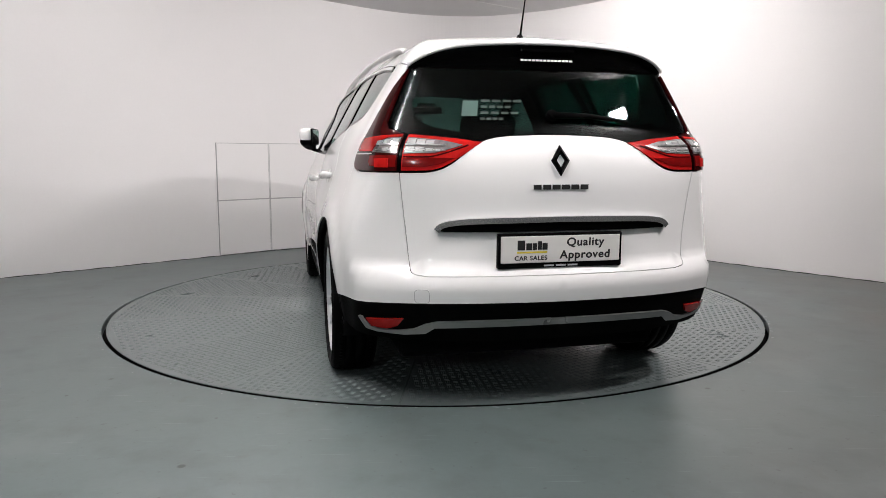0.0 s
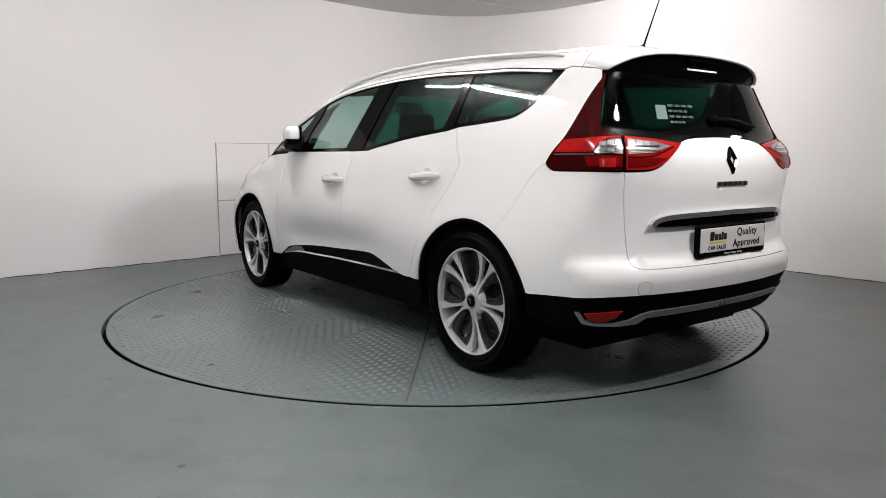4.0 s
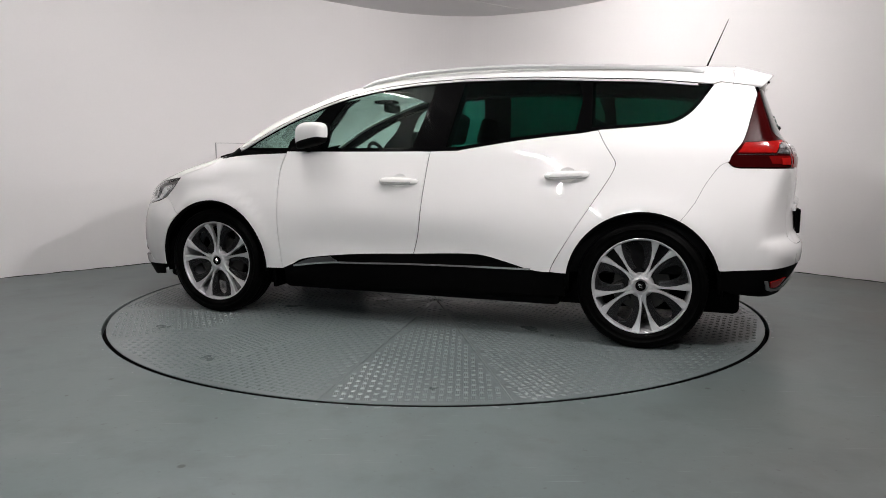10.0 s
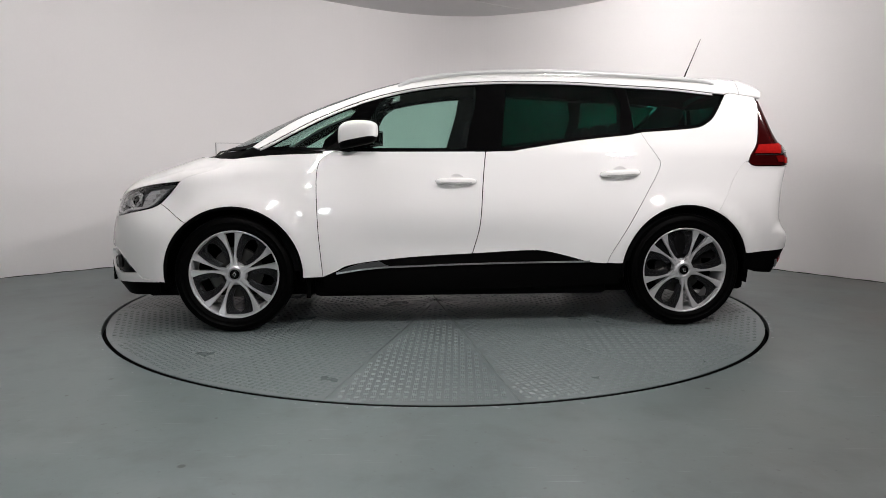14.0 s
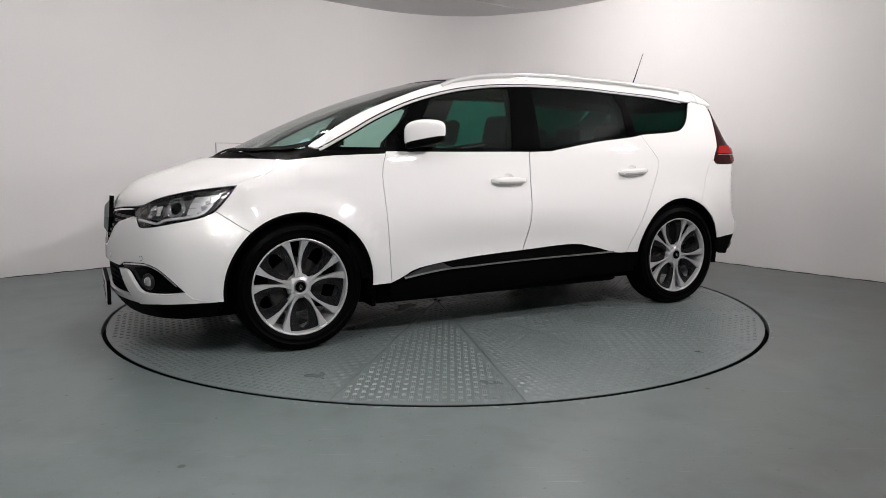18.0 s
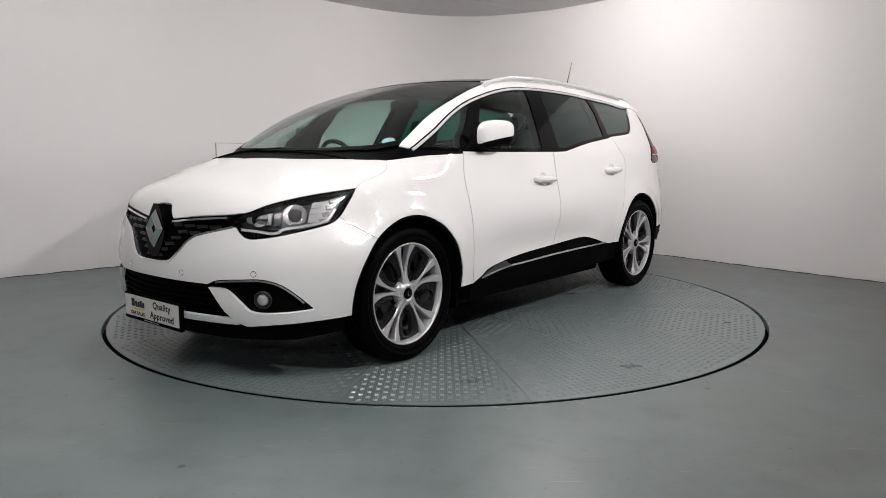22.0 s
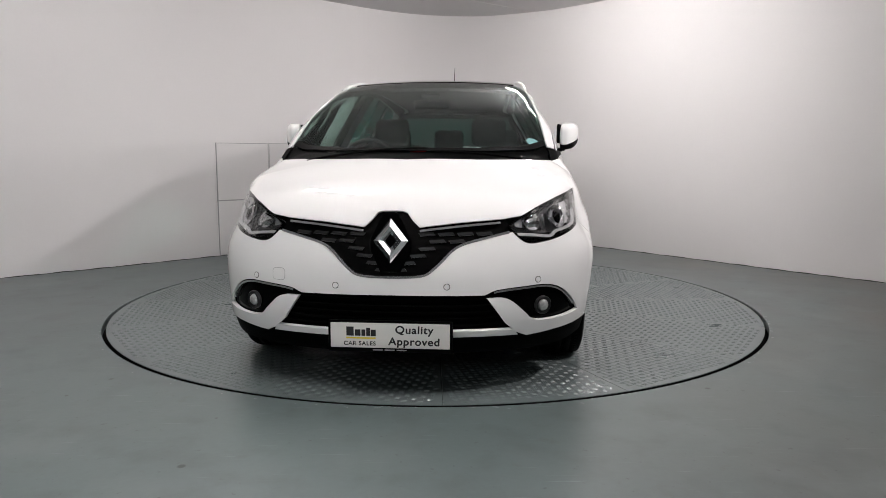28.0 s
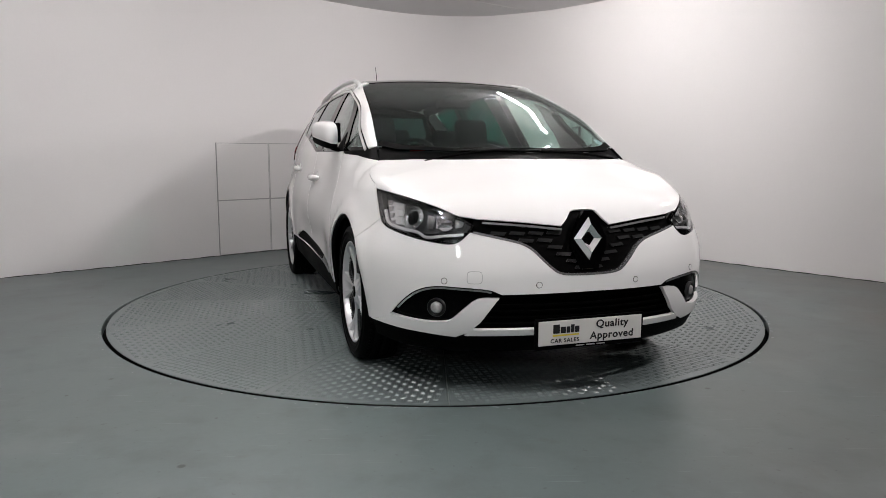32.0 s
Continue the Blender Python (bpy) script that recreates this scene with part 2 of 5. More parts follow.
HUB_F, HUB_R, HUB_Z = 1.286, -1.518, 0.357
side_w = profile((.10, .83), (.20, .875), (.30, .90), (.45, .92), (.60, .928), (.70, .922), (.80, .904), (.92, .872), (1.0, .852),
                 (1.1, .825), (1.2, .776), (1.3, .722), (1.4, .665), (1.46, .63), (1.52, .59), (1.7, .47))
side_taper = profile((-2.6, .26), (-2.4, .17), (-2.2, .105), (-1.9, .047), (-1.5, .018), (-1.0, .004), (-.6, 0), (.9, 0), (1.3, .002),
                     (1.6, .008), (1.9, .06), (2.2, .17), (2.4, .28))
nose_x = profile((.05, 1.95), (.15, 2.08), (.22, 2.16), (.30, 2.205), (.42, 2.222), (.55, 2.218), (.65, 2.20), (.75, 2.17),
                 (.83, 2.14), (.9, 2.10), (1.0, 2.03))
top_z = profile((2.3, .70), (2.15, .845), (2.05, .915), (1.95, .957), (1.8, 1.008), (1.66, 1.055), (1.45, 1.117), (1.2, 1.228), (1.0, 1.312),
                (.8, 1.39), (.6, 1.457), (.4, 1.515), (.25, 1.55), (0, 1.585), (-.3, 1.603), (-.7, 1.608), (-1.1, 1.604), (-1.5, 1.596),
                (-1.9, 1.582), (-2.2, 1.556), (-2.4, 1.53))
top_fall = profile((2.3, .20), (1.9, .19), (1.5, .16), (1.1, .12), (.4, .085), (-.5, .075), (-2.4, .09))
corner_fall = profile((1.6, 0), (1.45, .06), (1.36, .12), (1.28, .19), (1.15, .14), (.9, .03), (.7, 0))
tail_x = profile((.10, -2.10), (.20, -2.22), (.30, -2.315), (.40, -2.37), (.48, -2.404), (.56, -2.412), (.60, -2.394), (.635, -2.362), (.70, -2.352), (.77, -2.350),
                 (.85, -2.354), (.95, -2.358), (1.05, -2.350), (1.11, -2.328), (1.17, -2.275), (1.3, -2.212), (1.42, -2.162), (1.5, -2.125), (1.6, -2.07))


def soft_min(a, b, k):
    h = np.maximum(k - np.abs(a - b), 0) / k
    return np.minimum(a, b) - h * h * k / 4


def inside(x, y, z):
    """Positive inside the car's skin."""
    y = np.abs(y)
    w = side_w(z) - side_taper(x)
    for hx in (HUB_F, HUB_R):
        r = np.hypot(x - hx, z - HUB_Z)
        w = w + .009 * np.exp(-((r - .43) / .06) ** 2) * (z > .1) + .009 / (1 + np.exp((r - .485) / .016)) / (1 + np.exp((.50 - z) / .05))
    w = w - .03 * np.exp(-((z - .52) / .13) ** 2) / (1 + np.exp((np.abs(x + .05) - .62) / .08))
    w = w - .04 / (1 + np.exp((1.0 - x) / .05)) / (1 + np.exp((1.02 - z) / .015)) / (1 + np.exp((x - 1.5) / .05))
    w = w + .035 * np.exp(-((x - .3) / .38) ** 2) / (1 + np.exp((1.38 - z) / .03))
    w = w + .026 / (1 + np.exp((1.05 - z) / .035)) / (1 + np.exp((x + 1.93) / .09))
    w = w - .055 / (1 + np.exp((1.58 - x) / .04)) / (1 + np.exp((.70 - z) / .03))
    d = w - y
    t = top_z(x) - top_fall(x) * y * y - corner_fall(x) * y ** 4 - z
    f = nose_x(z) - .31 * y ** 2 - .12 * y ** 4 - x
    high = 1 / (1 + np.exp((.97 - z) / .03))
    r = x - tail_x(z) - .14 * y ** 2 - (.25 - .12 * high) * y ** 4
    corner = .05 + .012 * high
    return soft_min(soft_min(soft_min(d, f, .16), r, corner), t, .07)


FAN_F, FAN_R, FAN = 1.15, -1.45, .95


def wrap_ray(s):
    """Root and direction (left side) of the skin's wrap coordinate s: metres along the flank, then a fan round the nose or the tail."""
    s = np.asarray(s, float)
    pf, pr = np.maximum(s - FAN_F, 0) / FAN, np.maximum(FAN_R - s, 0) / FAN
    return np.clip(s, FAN_R, FAN_F), np.sin(pf) - np.sin(pr), np.where(s > 0, np.cos(pf), np.cos(pr))


def wrap_of(x, y):
    y = np.abs(y)
    return np.where(x > FAN_F, FAN_F + FAN * np.arctan2(x - FAN_F, y), np.where(x < FAN_R, FAN_R - FAN * np.arctan2(FAN_R - x, y), x))


def on_flank(s, z, off=0.0):
    """Points of the left skin at wrap coordinate s and height z."""
    s, z = np.asarray(s, float), np.asarray(z, float)
    rx, dx, dy = wrap_ray(s)
    lo, hi = np.zeros_like(s), np.full_like(s, 1.6)
    for _ in range(26):
        mid = (lo + hi) / 2
        good = inside(rx + mid * dx, mid * dy, z) > 0
        lo, hi = np.where(good, mid, lo), np.where(good, hi, mid)
    p = np.stack([rx + lo * dx, lo * dy, z], -1)
    return p + off * normal_at(p) if off else p


def on_top(x, y, off=0.0):
    x, y = np.asarray(x, float), np.asarray(y, float)
    lo, hi = np.full_like(x, .5), np.full_like(x, 1.8)
    for _ in range(26):
        mid = (lo + hi) / 2
        good = inside(x, y, mid) > 0
        lo, hi = np.where(good, mid, lo), np.where(good, hi, mid)
    p = np.stack([x, y, lo], -1)
    return p + off * normal_at(p) if off else p


def normal_at(p, e=.004):
    x, y, z = p[..., 0], p[..., 1], p[..., 2]
    g = np.stack([inside(x + e, y, z) - inside(x - e, y, z), inside(x, y + e, z) - inside(x, y - e, z), inside(x, y, z + e) - inside(x, y, z - e)], -1)
    return -g / np.maximum(np.linalg.norm(g, axis=-1, keepdims=True), 1e-9)


from mathutils.geometry import delaunay_2d_cdt
def flank_y(x, z):
    """Half width of the skin straight out from the middle plane."""
    x, z = np.asarray(x, float), np.asarray(z, float)
    lo, hi = np.zeros_like(x), np.full_like(x, 1.2)
    for _ in range(24):
        mid = (lo + hi) / 2
        good = inside(x, mid, z) > 0
        lo, hi = np.where(good, mid, lo), np.where(good, hi, mid)
    return lo


def cut_sheet(outline, step):
    """A flat sheet with that outline, filled with a grid of triangles: points, faces and rim."""
    pts = []
    for p in outline:
        if not pts or math.hypot(p[0] - pts[-1][0], p[1] - pts[-1][1]) > 2e-4:
            pts.append((float(p[0]), float(p[1])))
    if math.hypot(pts[0][0] - pts[-1][0], pts[0][1] - pts[-1][1]) < 2e-4:
        pts.pop()
    edge = []
    for a, b in zip(pts, pts[1:] + pts[:1]):
        n = max(1, math.ceil(math.hypot(b[0] - a[0], b[1] - a[1]) / step))
        edge += [(a[0] + (b[0] - a[0]) * i / n, a[1] + (b[1] - a[1]) * i / n) for i in range(n)]
    e = np.array(edge)
    q = np.array(pts)
    u, v = np.meshgrid(np.arange(q[:, 0].min() + step * .5, q[:, 0].max(), step), np.arange(q[:, 1].min() + step * .5, q[:, 1].max(), step))
    g = np.stack([u.ravel(), v.ravel()], -1)
    odd = np.zeros(len(g), bool)
    for a, b in zip(q, np.roll(q, -1, 0)):
        if a[1] != b[1]:
            hit = (a[1] > g[:, 1]) != (b[1] > g[:, 1])
            odd ^= hit & (g[:, 0] < (b[0] - a[0]) * (g[:, 1] - a[1]) / (b[1] - a[1]) + a[0])
    g = g[odd]
    if len(g):
        far = np.min(np.hypot(g[:, None, 0] - e[None, :, 0], g[:, None, 1] - e[None, :, 1]), axis=1) > step * .45
        g = g[far]
    n = len(edge)
    co, _, tris, *_ = delaunay_2d_cdt([Vector(p) for p in edge + [tuple(p) for p in g]], [(i, (i + 1) % n) for i in range(n)], [], 0, 1e-6)
    co = np.array([tuple(p) for p in co])
    faces = []
    for i in tris:
        i = list(i)
        c = co[i].mean(0)
        inn = False
        for a, b in zip(q, np.roll(q, -1, 0)):
            if (a[1] > c[1]) != (b[1] > c[1]) and c[0] < (b[0] - a[0]) * (c[1] - a[1]) / (b[1] - a[1]) + a[0]:
                inn = not inn
        p = co[i]
        turn = float(np.sum(p[:, 0] * np.roll(p[:, 1], -1) - np.roll(p[:, 0], -1) * p[:, 1]))
        if inn and abs(turn) > 1e-10:
            faces.append(i if turn > 0 else i[::-1])
    used = sorted({k for f in faces for k in f})
    new_at = {k: j for j, k in enumerate(used)}
    co = co[used]
    faces = [[new_at[k] for k in f] for f in faces]
    ways = {(i, j) for f in faces for i, j in zip(f, f[1:] + f[:1])}
    rim = sorted((i, j) for i, j in ways if (j, i) not in ways)
    return co, faces, rim


def skin_mesh(name, outline, way="flank", off=0.0, thick=.010, step=.045, side="left", roll_in=.0015):
    """A panel of the car's skin. way: flank (wrap coordinate, height) or top (x, y). side: left, right, or joined across the middle."""
    co, faces, rim = cut_sheet(outline, step)
    put = on_flank if way == "flank" else on_top
    p = put(co[:, 0], co[:, 1])
    nrm = normal_at(p)
    verts, polys, normals = [], [], []

    def add(p, nrm, flip):
        base = len(verts)
        up = p + off * nrm
        low = up - thick * nrm
        verts.extend(map(tuple, up))
        verts.extend(map(tuple, low))
        n = len(p)
        mid = set(np.nonzero(np.abs(p[:, 1]) < .004)[0]) if side == "joined" else ()
        for f in faces:
            a = [base + i for i in f]
            b = [base + n + i for i in f][::-1]
            if flip:
                a, b = a[::-1], b[::-1]
            polys.append(a)
            normals.extend(tuple(nrm[i - base]) for i in a)
            polys.append(b)
            normals.extend(tuple(-nrm[i - base - n]) for i in b)
        for i, j in rim:
            if i in mid and j in mid:
                continue
            q = [base + i, base + j, base + n + j, base + n + i]
            if not flip:
                q.reverse()
            polys.append(q)
            c = [Vector(verts[k]) for k in q]
            g = (c[1] - c[0]).cross(c[3] - c[0])
            g = g.normalized() if g.length > 1e-12 else Vector((0, 0, 1))
            normals.extend([tuple(g)] * 4)

    # outward winding follows the skin's own direction
    t = np.array(faces)
    flip = float(np.sum(np.cross(p[t[:, 1]] - p[t[:, 0]], p[t[:, 2]] - p[t[:, 0]]) * nrm[t[:, 0]])) < 0
    if side in ("left", "joined"):
        add(p, nrm, flip)
    if side in ("right", "joined"):
        mirror = np.array([1, -1, 1])
        add(p * mirror, nrm * mirror, not flip)
    data = bpy.data.meshes.new(name)
    data.from_pydata(verts, [], polys)
    data.polygons.foreach_set("use_smooth", [True] * len(data.polygons))
    data.normals_split_custom_set(normals)
    data.update()
    return data


def skin(name, outline, mat, parent, label="", **how):
    return link(name, skin_mesh(name, outline, **how), mat, parent, label)


def both(name, outline, mat, parent, label="", **how):
    """The same panel on the left and on the right."""
    return [skin(name, outline, mat, parent, label, side=s, **how) for s in ("left", "right")]


def arch(hub, a0, a1, r=.415, n=24):
    """Wheel arch points (s, z) from angle a0 to a1, degrees from forward, upwards."""
    a = np.radians(np.linspace(a0, a1, n))
    x, z = hub + r * np.cos(a), HUB_Z + r * np.sin(a)
    return [(float(s), float(h)) for s, h in zip(wrap_of(x, flank_y(x, z)), z)]


def line(s0, z0, s1, z1, n=2):
    return [(s0 + (s1 - s0) * i / (n - 1), z0 + (z1 - z0) * i / (n - 1)) for i in range(n)]


def between(curve, a, b):
    """The stretch of an (s, z) curve from s = a to s = b, ends interpolated."""
    c = sorted(curve)
    lo, hi = min(a, b), max(a, b)
    ss, zs = [p[0] for p in c], [p[1] for p in c]
    out = [(lo, float(np.interp(lo, ss, zs)))] + [p for p in c if lo + 1e-4 < p[0] < hi - 1e-4] + [(hi, float(np.interp(hi, ss, zs)))]
    return out if a < b else out[::-1]


def shrink(outline, d):
    """The outline drawn in by d on all sides."""
    pts = [Vector(p) for p in outline]
    area = sum(a.x * b.y - b.x * a.y for a, b in zip(pts, pts[1:] + pts[:1]))
    sign = 1 if area > 0 else -1
    out = []
    for i, p in enumerate(pts):
        a, b = (p - pts[i - 1]), (pts[(i + 1) % len(pts)] - p)
        if a.length < 1e-6 or b.length < 1e-6:
            out.append(tuple(p))
            continue
        a, b = a.normalized(), b.normalized()
        na, nb = Vector((-a.y, a.x)) * sign, Vector((-b.y, b.x)) * sign
        n = na + nb
        n = n.normalized() if n.length > 1e-6 else na
        k = max(.35, n.dot(na))
        q = p + n * d / k
        out.append((q.x, q.y))
    return out

S_F, S_R = FAN_F + FAN * math.pi / 2, FAN_R - FAN * math.pi / 2


def trim(outline, d=.002):
    """Draws a panel's outline in for the gap round it, but not at the car's middle."""
    out = []
    for p, q in zip(outline, shrink(outline, d)):
        out.append((p[0], q[1]) if p[0] > S_F - .002 or p[0] < S_R + .002 else q)
    return out


# ---- the room ----
DOOR_JAMB = -.43
WALL_LINE = bend([(-7.2, -6.8), (-6.9, -4.2), (-5.9, -1.5), (-4.7, .10), (-3.81, .915), (-3.11, 1.54), (-2.33, 2.28), (-1.87, 2.70), (-1.25, 3.14),
                  (-.83, 3.52), (-.41, 3.81), (0, 3.97), (.4, 4.01), (.72, 3.95), (1.28, 3.65), (1.62, 3.34), (1.95, 2.98), (2.69, 2.07), (3.31, 1.29),
                  (3.83, .70), (4.9, -.5), (6.0, -2.0), (6.6, -4.4), (6.8, -6.8)], 8)
WHITE_FROM, WHITE_TO = 14, len(WALL_LINE) - 1 - 27


def wall_at(u):
    """A point of the wall line at the fraction u of its points, and the way into the room."""
    i = u * (len(WALL_LINE) - 1)
    k = min(int(i), len(WALL_LINE) - 2)
    a, b = Vector(WALL_LINE[k]), Vector(WALL_LINE[k + 1])
    d = (b - a).normalized()
    return a + (b - a) * (i - k), Vector((d.y, -d.x))


def build_room():
    n = len(WALL_LINE)
    ends = (0, WHITE_FROM, WHITE_TO, n - 1)
    # both end walls are out of view; lack of light is in their colour
    looks = (("wall_entry", WALL_UNLIT, "unseen wall beyond the studio, its colour dark as if unlit"), ("wall_curved", WALL, "curved white painted plaster wall round the turntable"), ("wall_entry", WALL_UNLIT, "unseen wall beyond the studio, its colour dark as if unlit"))
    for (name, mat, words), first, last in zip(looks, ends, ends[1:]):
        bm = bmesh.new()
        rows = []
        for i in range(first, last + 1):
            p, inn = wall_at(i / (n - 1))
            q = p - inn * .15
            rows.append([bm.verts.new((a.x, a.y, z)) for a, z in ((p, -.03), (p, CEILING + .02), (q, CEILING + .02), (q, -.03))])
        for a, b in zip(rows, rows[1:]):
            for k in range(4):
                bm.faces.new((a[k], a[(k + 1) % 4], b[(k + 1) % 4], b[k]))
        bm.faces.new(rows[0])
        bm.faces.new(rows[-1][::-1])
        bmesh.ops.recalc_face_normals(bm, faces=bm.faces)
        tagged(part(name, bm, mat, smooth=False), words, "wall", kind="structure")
    # the wall behind, unseen and coloured dark as if unlit, has a wide doorway
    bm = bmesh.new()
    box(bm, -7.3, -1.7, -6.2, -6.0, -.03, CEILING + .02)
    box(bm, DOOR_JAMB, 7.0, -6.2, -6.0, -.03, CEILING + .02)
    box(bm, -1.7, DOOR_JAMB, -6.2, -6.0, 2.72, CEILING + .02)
    tagged(part("wall_behind", bm, WALL_UNLIT), "plain unseen wall closing the studio, its colour dark as if unlit", "wall", kind="structure")
    # dark joint along the foot of the wall
    bm = bmesh.new()
    foot = []
    for i in range(n):
        q, inn = wall_at(i / (n - 1))
        k = .004 + .002 * math.sin(i * 1.7)
        foot.append([bm.verts.new((q.x + inn.x * k, q.y + inn.y * k, h)) for h in (.0, .0055 + .0025 * math.sin(i * 2.3))])
    for a, b in zip(foot, foot[1:]):
        bm.faces.new((a[0], b[0], b[1], a[1]))
    tagged(part("baseboard", bm, GAP), "dark dirty joint between wall and floor", "wall joint", kind="structure")
    bm = bmesh.new()
    box(bm, -7.6, 7.2, -7.2, 4.6, CEILING, CEILING + .12)
    for k, (a, b) in enumerate((((.55, 3.2), (1.19, 3.69)),)):
        d = Vector((b[0] - a[0], b[1] - a[1], 0))
        box(bm, 0, d.length * 3, -.004, .004, CEILING - .004, CEILING + .01, m=Matrix.Translation((b[0] - d.x * 3, b[1] - d.y * 3, 0)) @ Matrix.Rotation(math.atan2(d.y, d.x), 4, "Z"))
    tagged(part("ceiling", bm, CEIL), "grey-white painted flat ceiling with a fine joint", "ceiling", kind="structure")
    # floor with a round opening
    bm = bmesh.new()
    ring, out = [], []
    for i in range(160):
        a = 2 * math.pi * i / 160
        c, s = math.cos(a), math.sin(a)
        k = 1 / max(abs(c) / 7.8, abs(s) / 7.8)
        ring.append([bm.verts.new((2.268 * c, 2.268 * s, z)) for z in (-.05, -.003)] + [bm.verts.new((2.271 * c, 2.271 * s, 0))])
        out.append(bm.verts.new((k * c, k * s, 0)))
    for i in range(160):
        j = (i + 1) % 160
        bm.faces.new((ring[i][0], ring[j][0], ring[j][1], ring[i][1])[::-1])
        bm.faces.new((ring[i][1], ring[j][1], ring[j][2], ring[i][2])[::-1])
        bm.faces.new((ring[i][2], ring[j][2], out[j], out[i])[::-1])
    bmesh.ops.recalc_face_normals(bm, faces=bm.faces)
    for f in bm.faces:
        if f.normal.z < -.5:
            f.normal_flip()
    tagged(part("floor", bm, FLOOR), "grey-green painted concrete floor, glossy and scuffed", "floor", kind="structure")
    bm = bmesh.new()
    bmesh.ops.create_circle(bm, cap_ends=True, segments=96, radius=2.30, matrix=Matrix.Translation((0, 0, -.05)))
    tagged(part("turntable_pit", bm, GAP), "dark pit under the turntable", "floor pit", kind="structure")
    # access hatch in the wall: two panels, thin joints
    columns = (((-2.312, 2.290), (-1.868, 2.706)), ((-1.859, 2.712), (-1.392, 3.042)))
    for (a, b), (z0, z1) in [(c, z) for c in columns for z in ((.595, 1.19), (.012, .583))]:
        bm = bmesh.new()
        a, b = Vector(a), Vector(b)
        d = (b - a).normalized()
        inn = Vector((d.y, -d.x))
        m = Matrix(((d.x, inn.x, 0, a.x), (d.y, inn.y, 0, a.y), (0, 0, 1, 0), (0, 0, 0, 1)))
        box(bm, .004, (b - a).length - .004, -.02, .007, z0, z1, .002, m=m)
        hatch = part("wall_hatch", bm, WALL)
        tagged(hatch, "flush white painted access panel in the wall", "access panel", "wall access panels")
        bm = bmesh.new()
        box(bm, -.003, (b - a).length + .003, -.02, .0045, z0 - .006, z1 + .006, m=m)
        part("joint", bm, JOINT, hatch, "thin grey joint round the panel")


def build_turntable():
    """Sixteen sector plates of painted tread plate, one mesh."""
    table = tagged(new("turntable"), "round grey painted tread-plate car turntable flush with the floor", "turntable")
    bm = bmesh.new()
    half, r = math.pi / 16, 2.243
    arc = [bm.verts.new((r * math.cos(a), r * math.sin(a), z)) for z in (0, -.02) for a in np.linspace(-half + .0006, half - .0006, 14)]
    mid = [bm.verts.new((.02, 0, z)) for z in (0, -.02)]
    n = 14
    bm.faces.new([mid[0]] + arc[:n])
    bm.faces.new(([mid[1]] + arc[n:])[::-1])
    for i in range(n - 1):
        bm.faces.new((arc[i], arc[n + i], arc[n + i + 1], arc[i + 1]))
    bm.faces.new((mid[0], mid[1], arc[n], arc[0]))
    bm.faces.new((arc[n - 1], arc[2 * n - 1], mid[1], mid[0]))
    # raised bars, three to a cell, turned by a quarter from cell to cell
    cell = .037
    for i in range(2, 62):
        for j in range(-14, 15):
            cx, cy = i * cell, j * cell
            rr, aa = math.hypot(cx, cy), math.atan2(cy, cx)
            if rr > r - .03 or rr < .2 or abs(aa) > half - .022 / rr:
                continue
            turn = (i + j) % 2
            for k in (-1, 0, 1):
                u, v = (.0135, .0025) if turn else (.0025, .0135)
                ox, oy = (0, k * .0095) if turn else (k * .0095, 0)
                lo = [bm.verts.new((cx + ox + sx * u, cy + oy + sy * v, 0)) for sx, sy in ((-1, -1), (1, -1), (1, 1), (-1, 1))]
                hi = [bm.verts.new((cx + ox + sx * u * .5, cy + oy + sy * v * .5, .0013)) for sx, sy in ((-1, -1), (1, -1), (1, 1), (-1, 1))]
                bm.faces.new(hi)
                for q in range(4):
                    bm.faces.new((lo[q], lo[(q + 1) % 4], hi[(q + 1) % 4], hi[q]))
    data = bpy.data.meshes.new("sector_plate")
    bm.to_mesh(data)
    bm.free()
    for k in range(16):
        link("sector_plate", data, PLATE, table, m=pose(0, 0, 0, 0, 0, 5.9 + 11.25 + 22.5 * k))
    # dark band added round the edge; its colour stands for the gap's shade
    bm = bmesh.new()
    rings = []
    for i in range(192):
        a = 2 * math.pi * i / 192
        c, s = math.cos(a), math.sin(a)
        rings.append([bm.verts.new((q * c, q * s, z)) for q, z in ((2.2435, -.003), (2.2455, -.003), (2.2455, -.03), (2.2435, -.03))])
    for i in range(192):
        a, b = rings[i], rings[(i + 1) % 192]
        for k in range(4):
            bm.faces.new((a[k], b[k], b[(k + 1) % 4], a[(k + 1) % 4]))
    bmesh.ops.recalc_face_normals(bm, faces=bm.faces)
    part("edge_band", bm, GAP, table, "dark band round the edge, the gap's shade put into its colour")
    return table


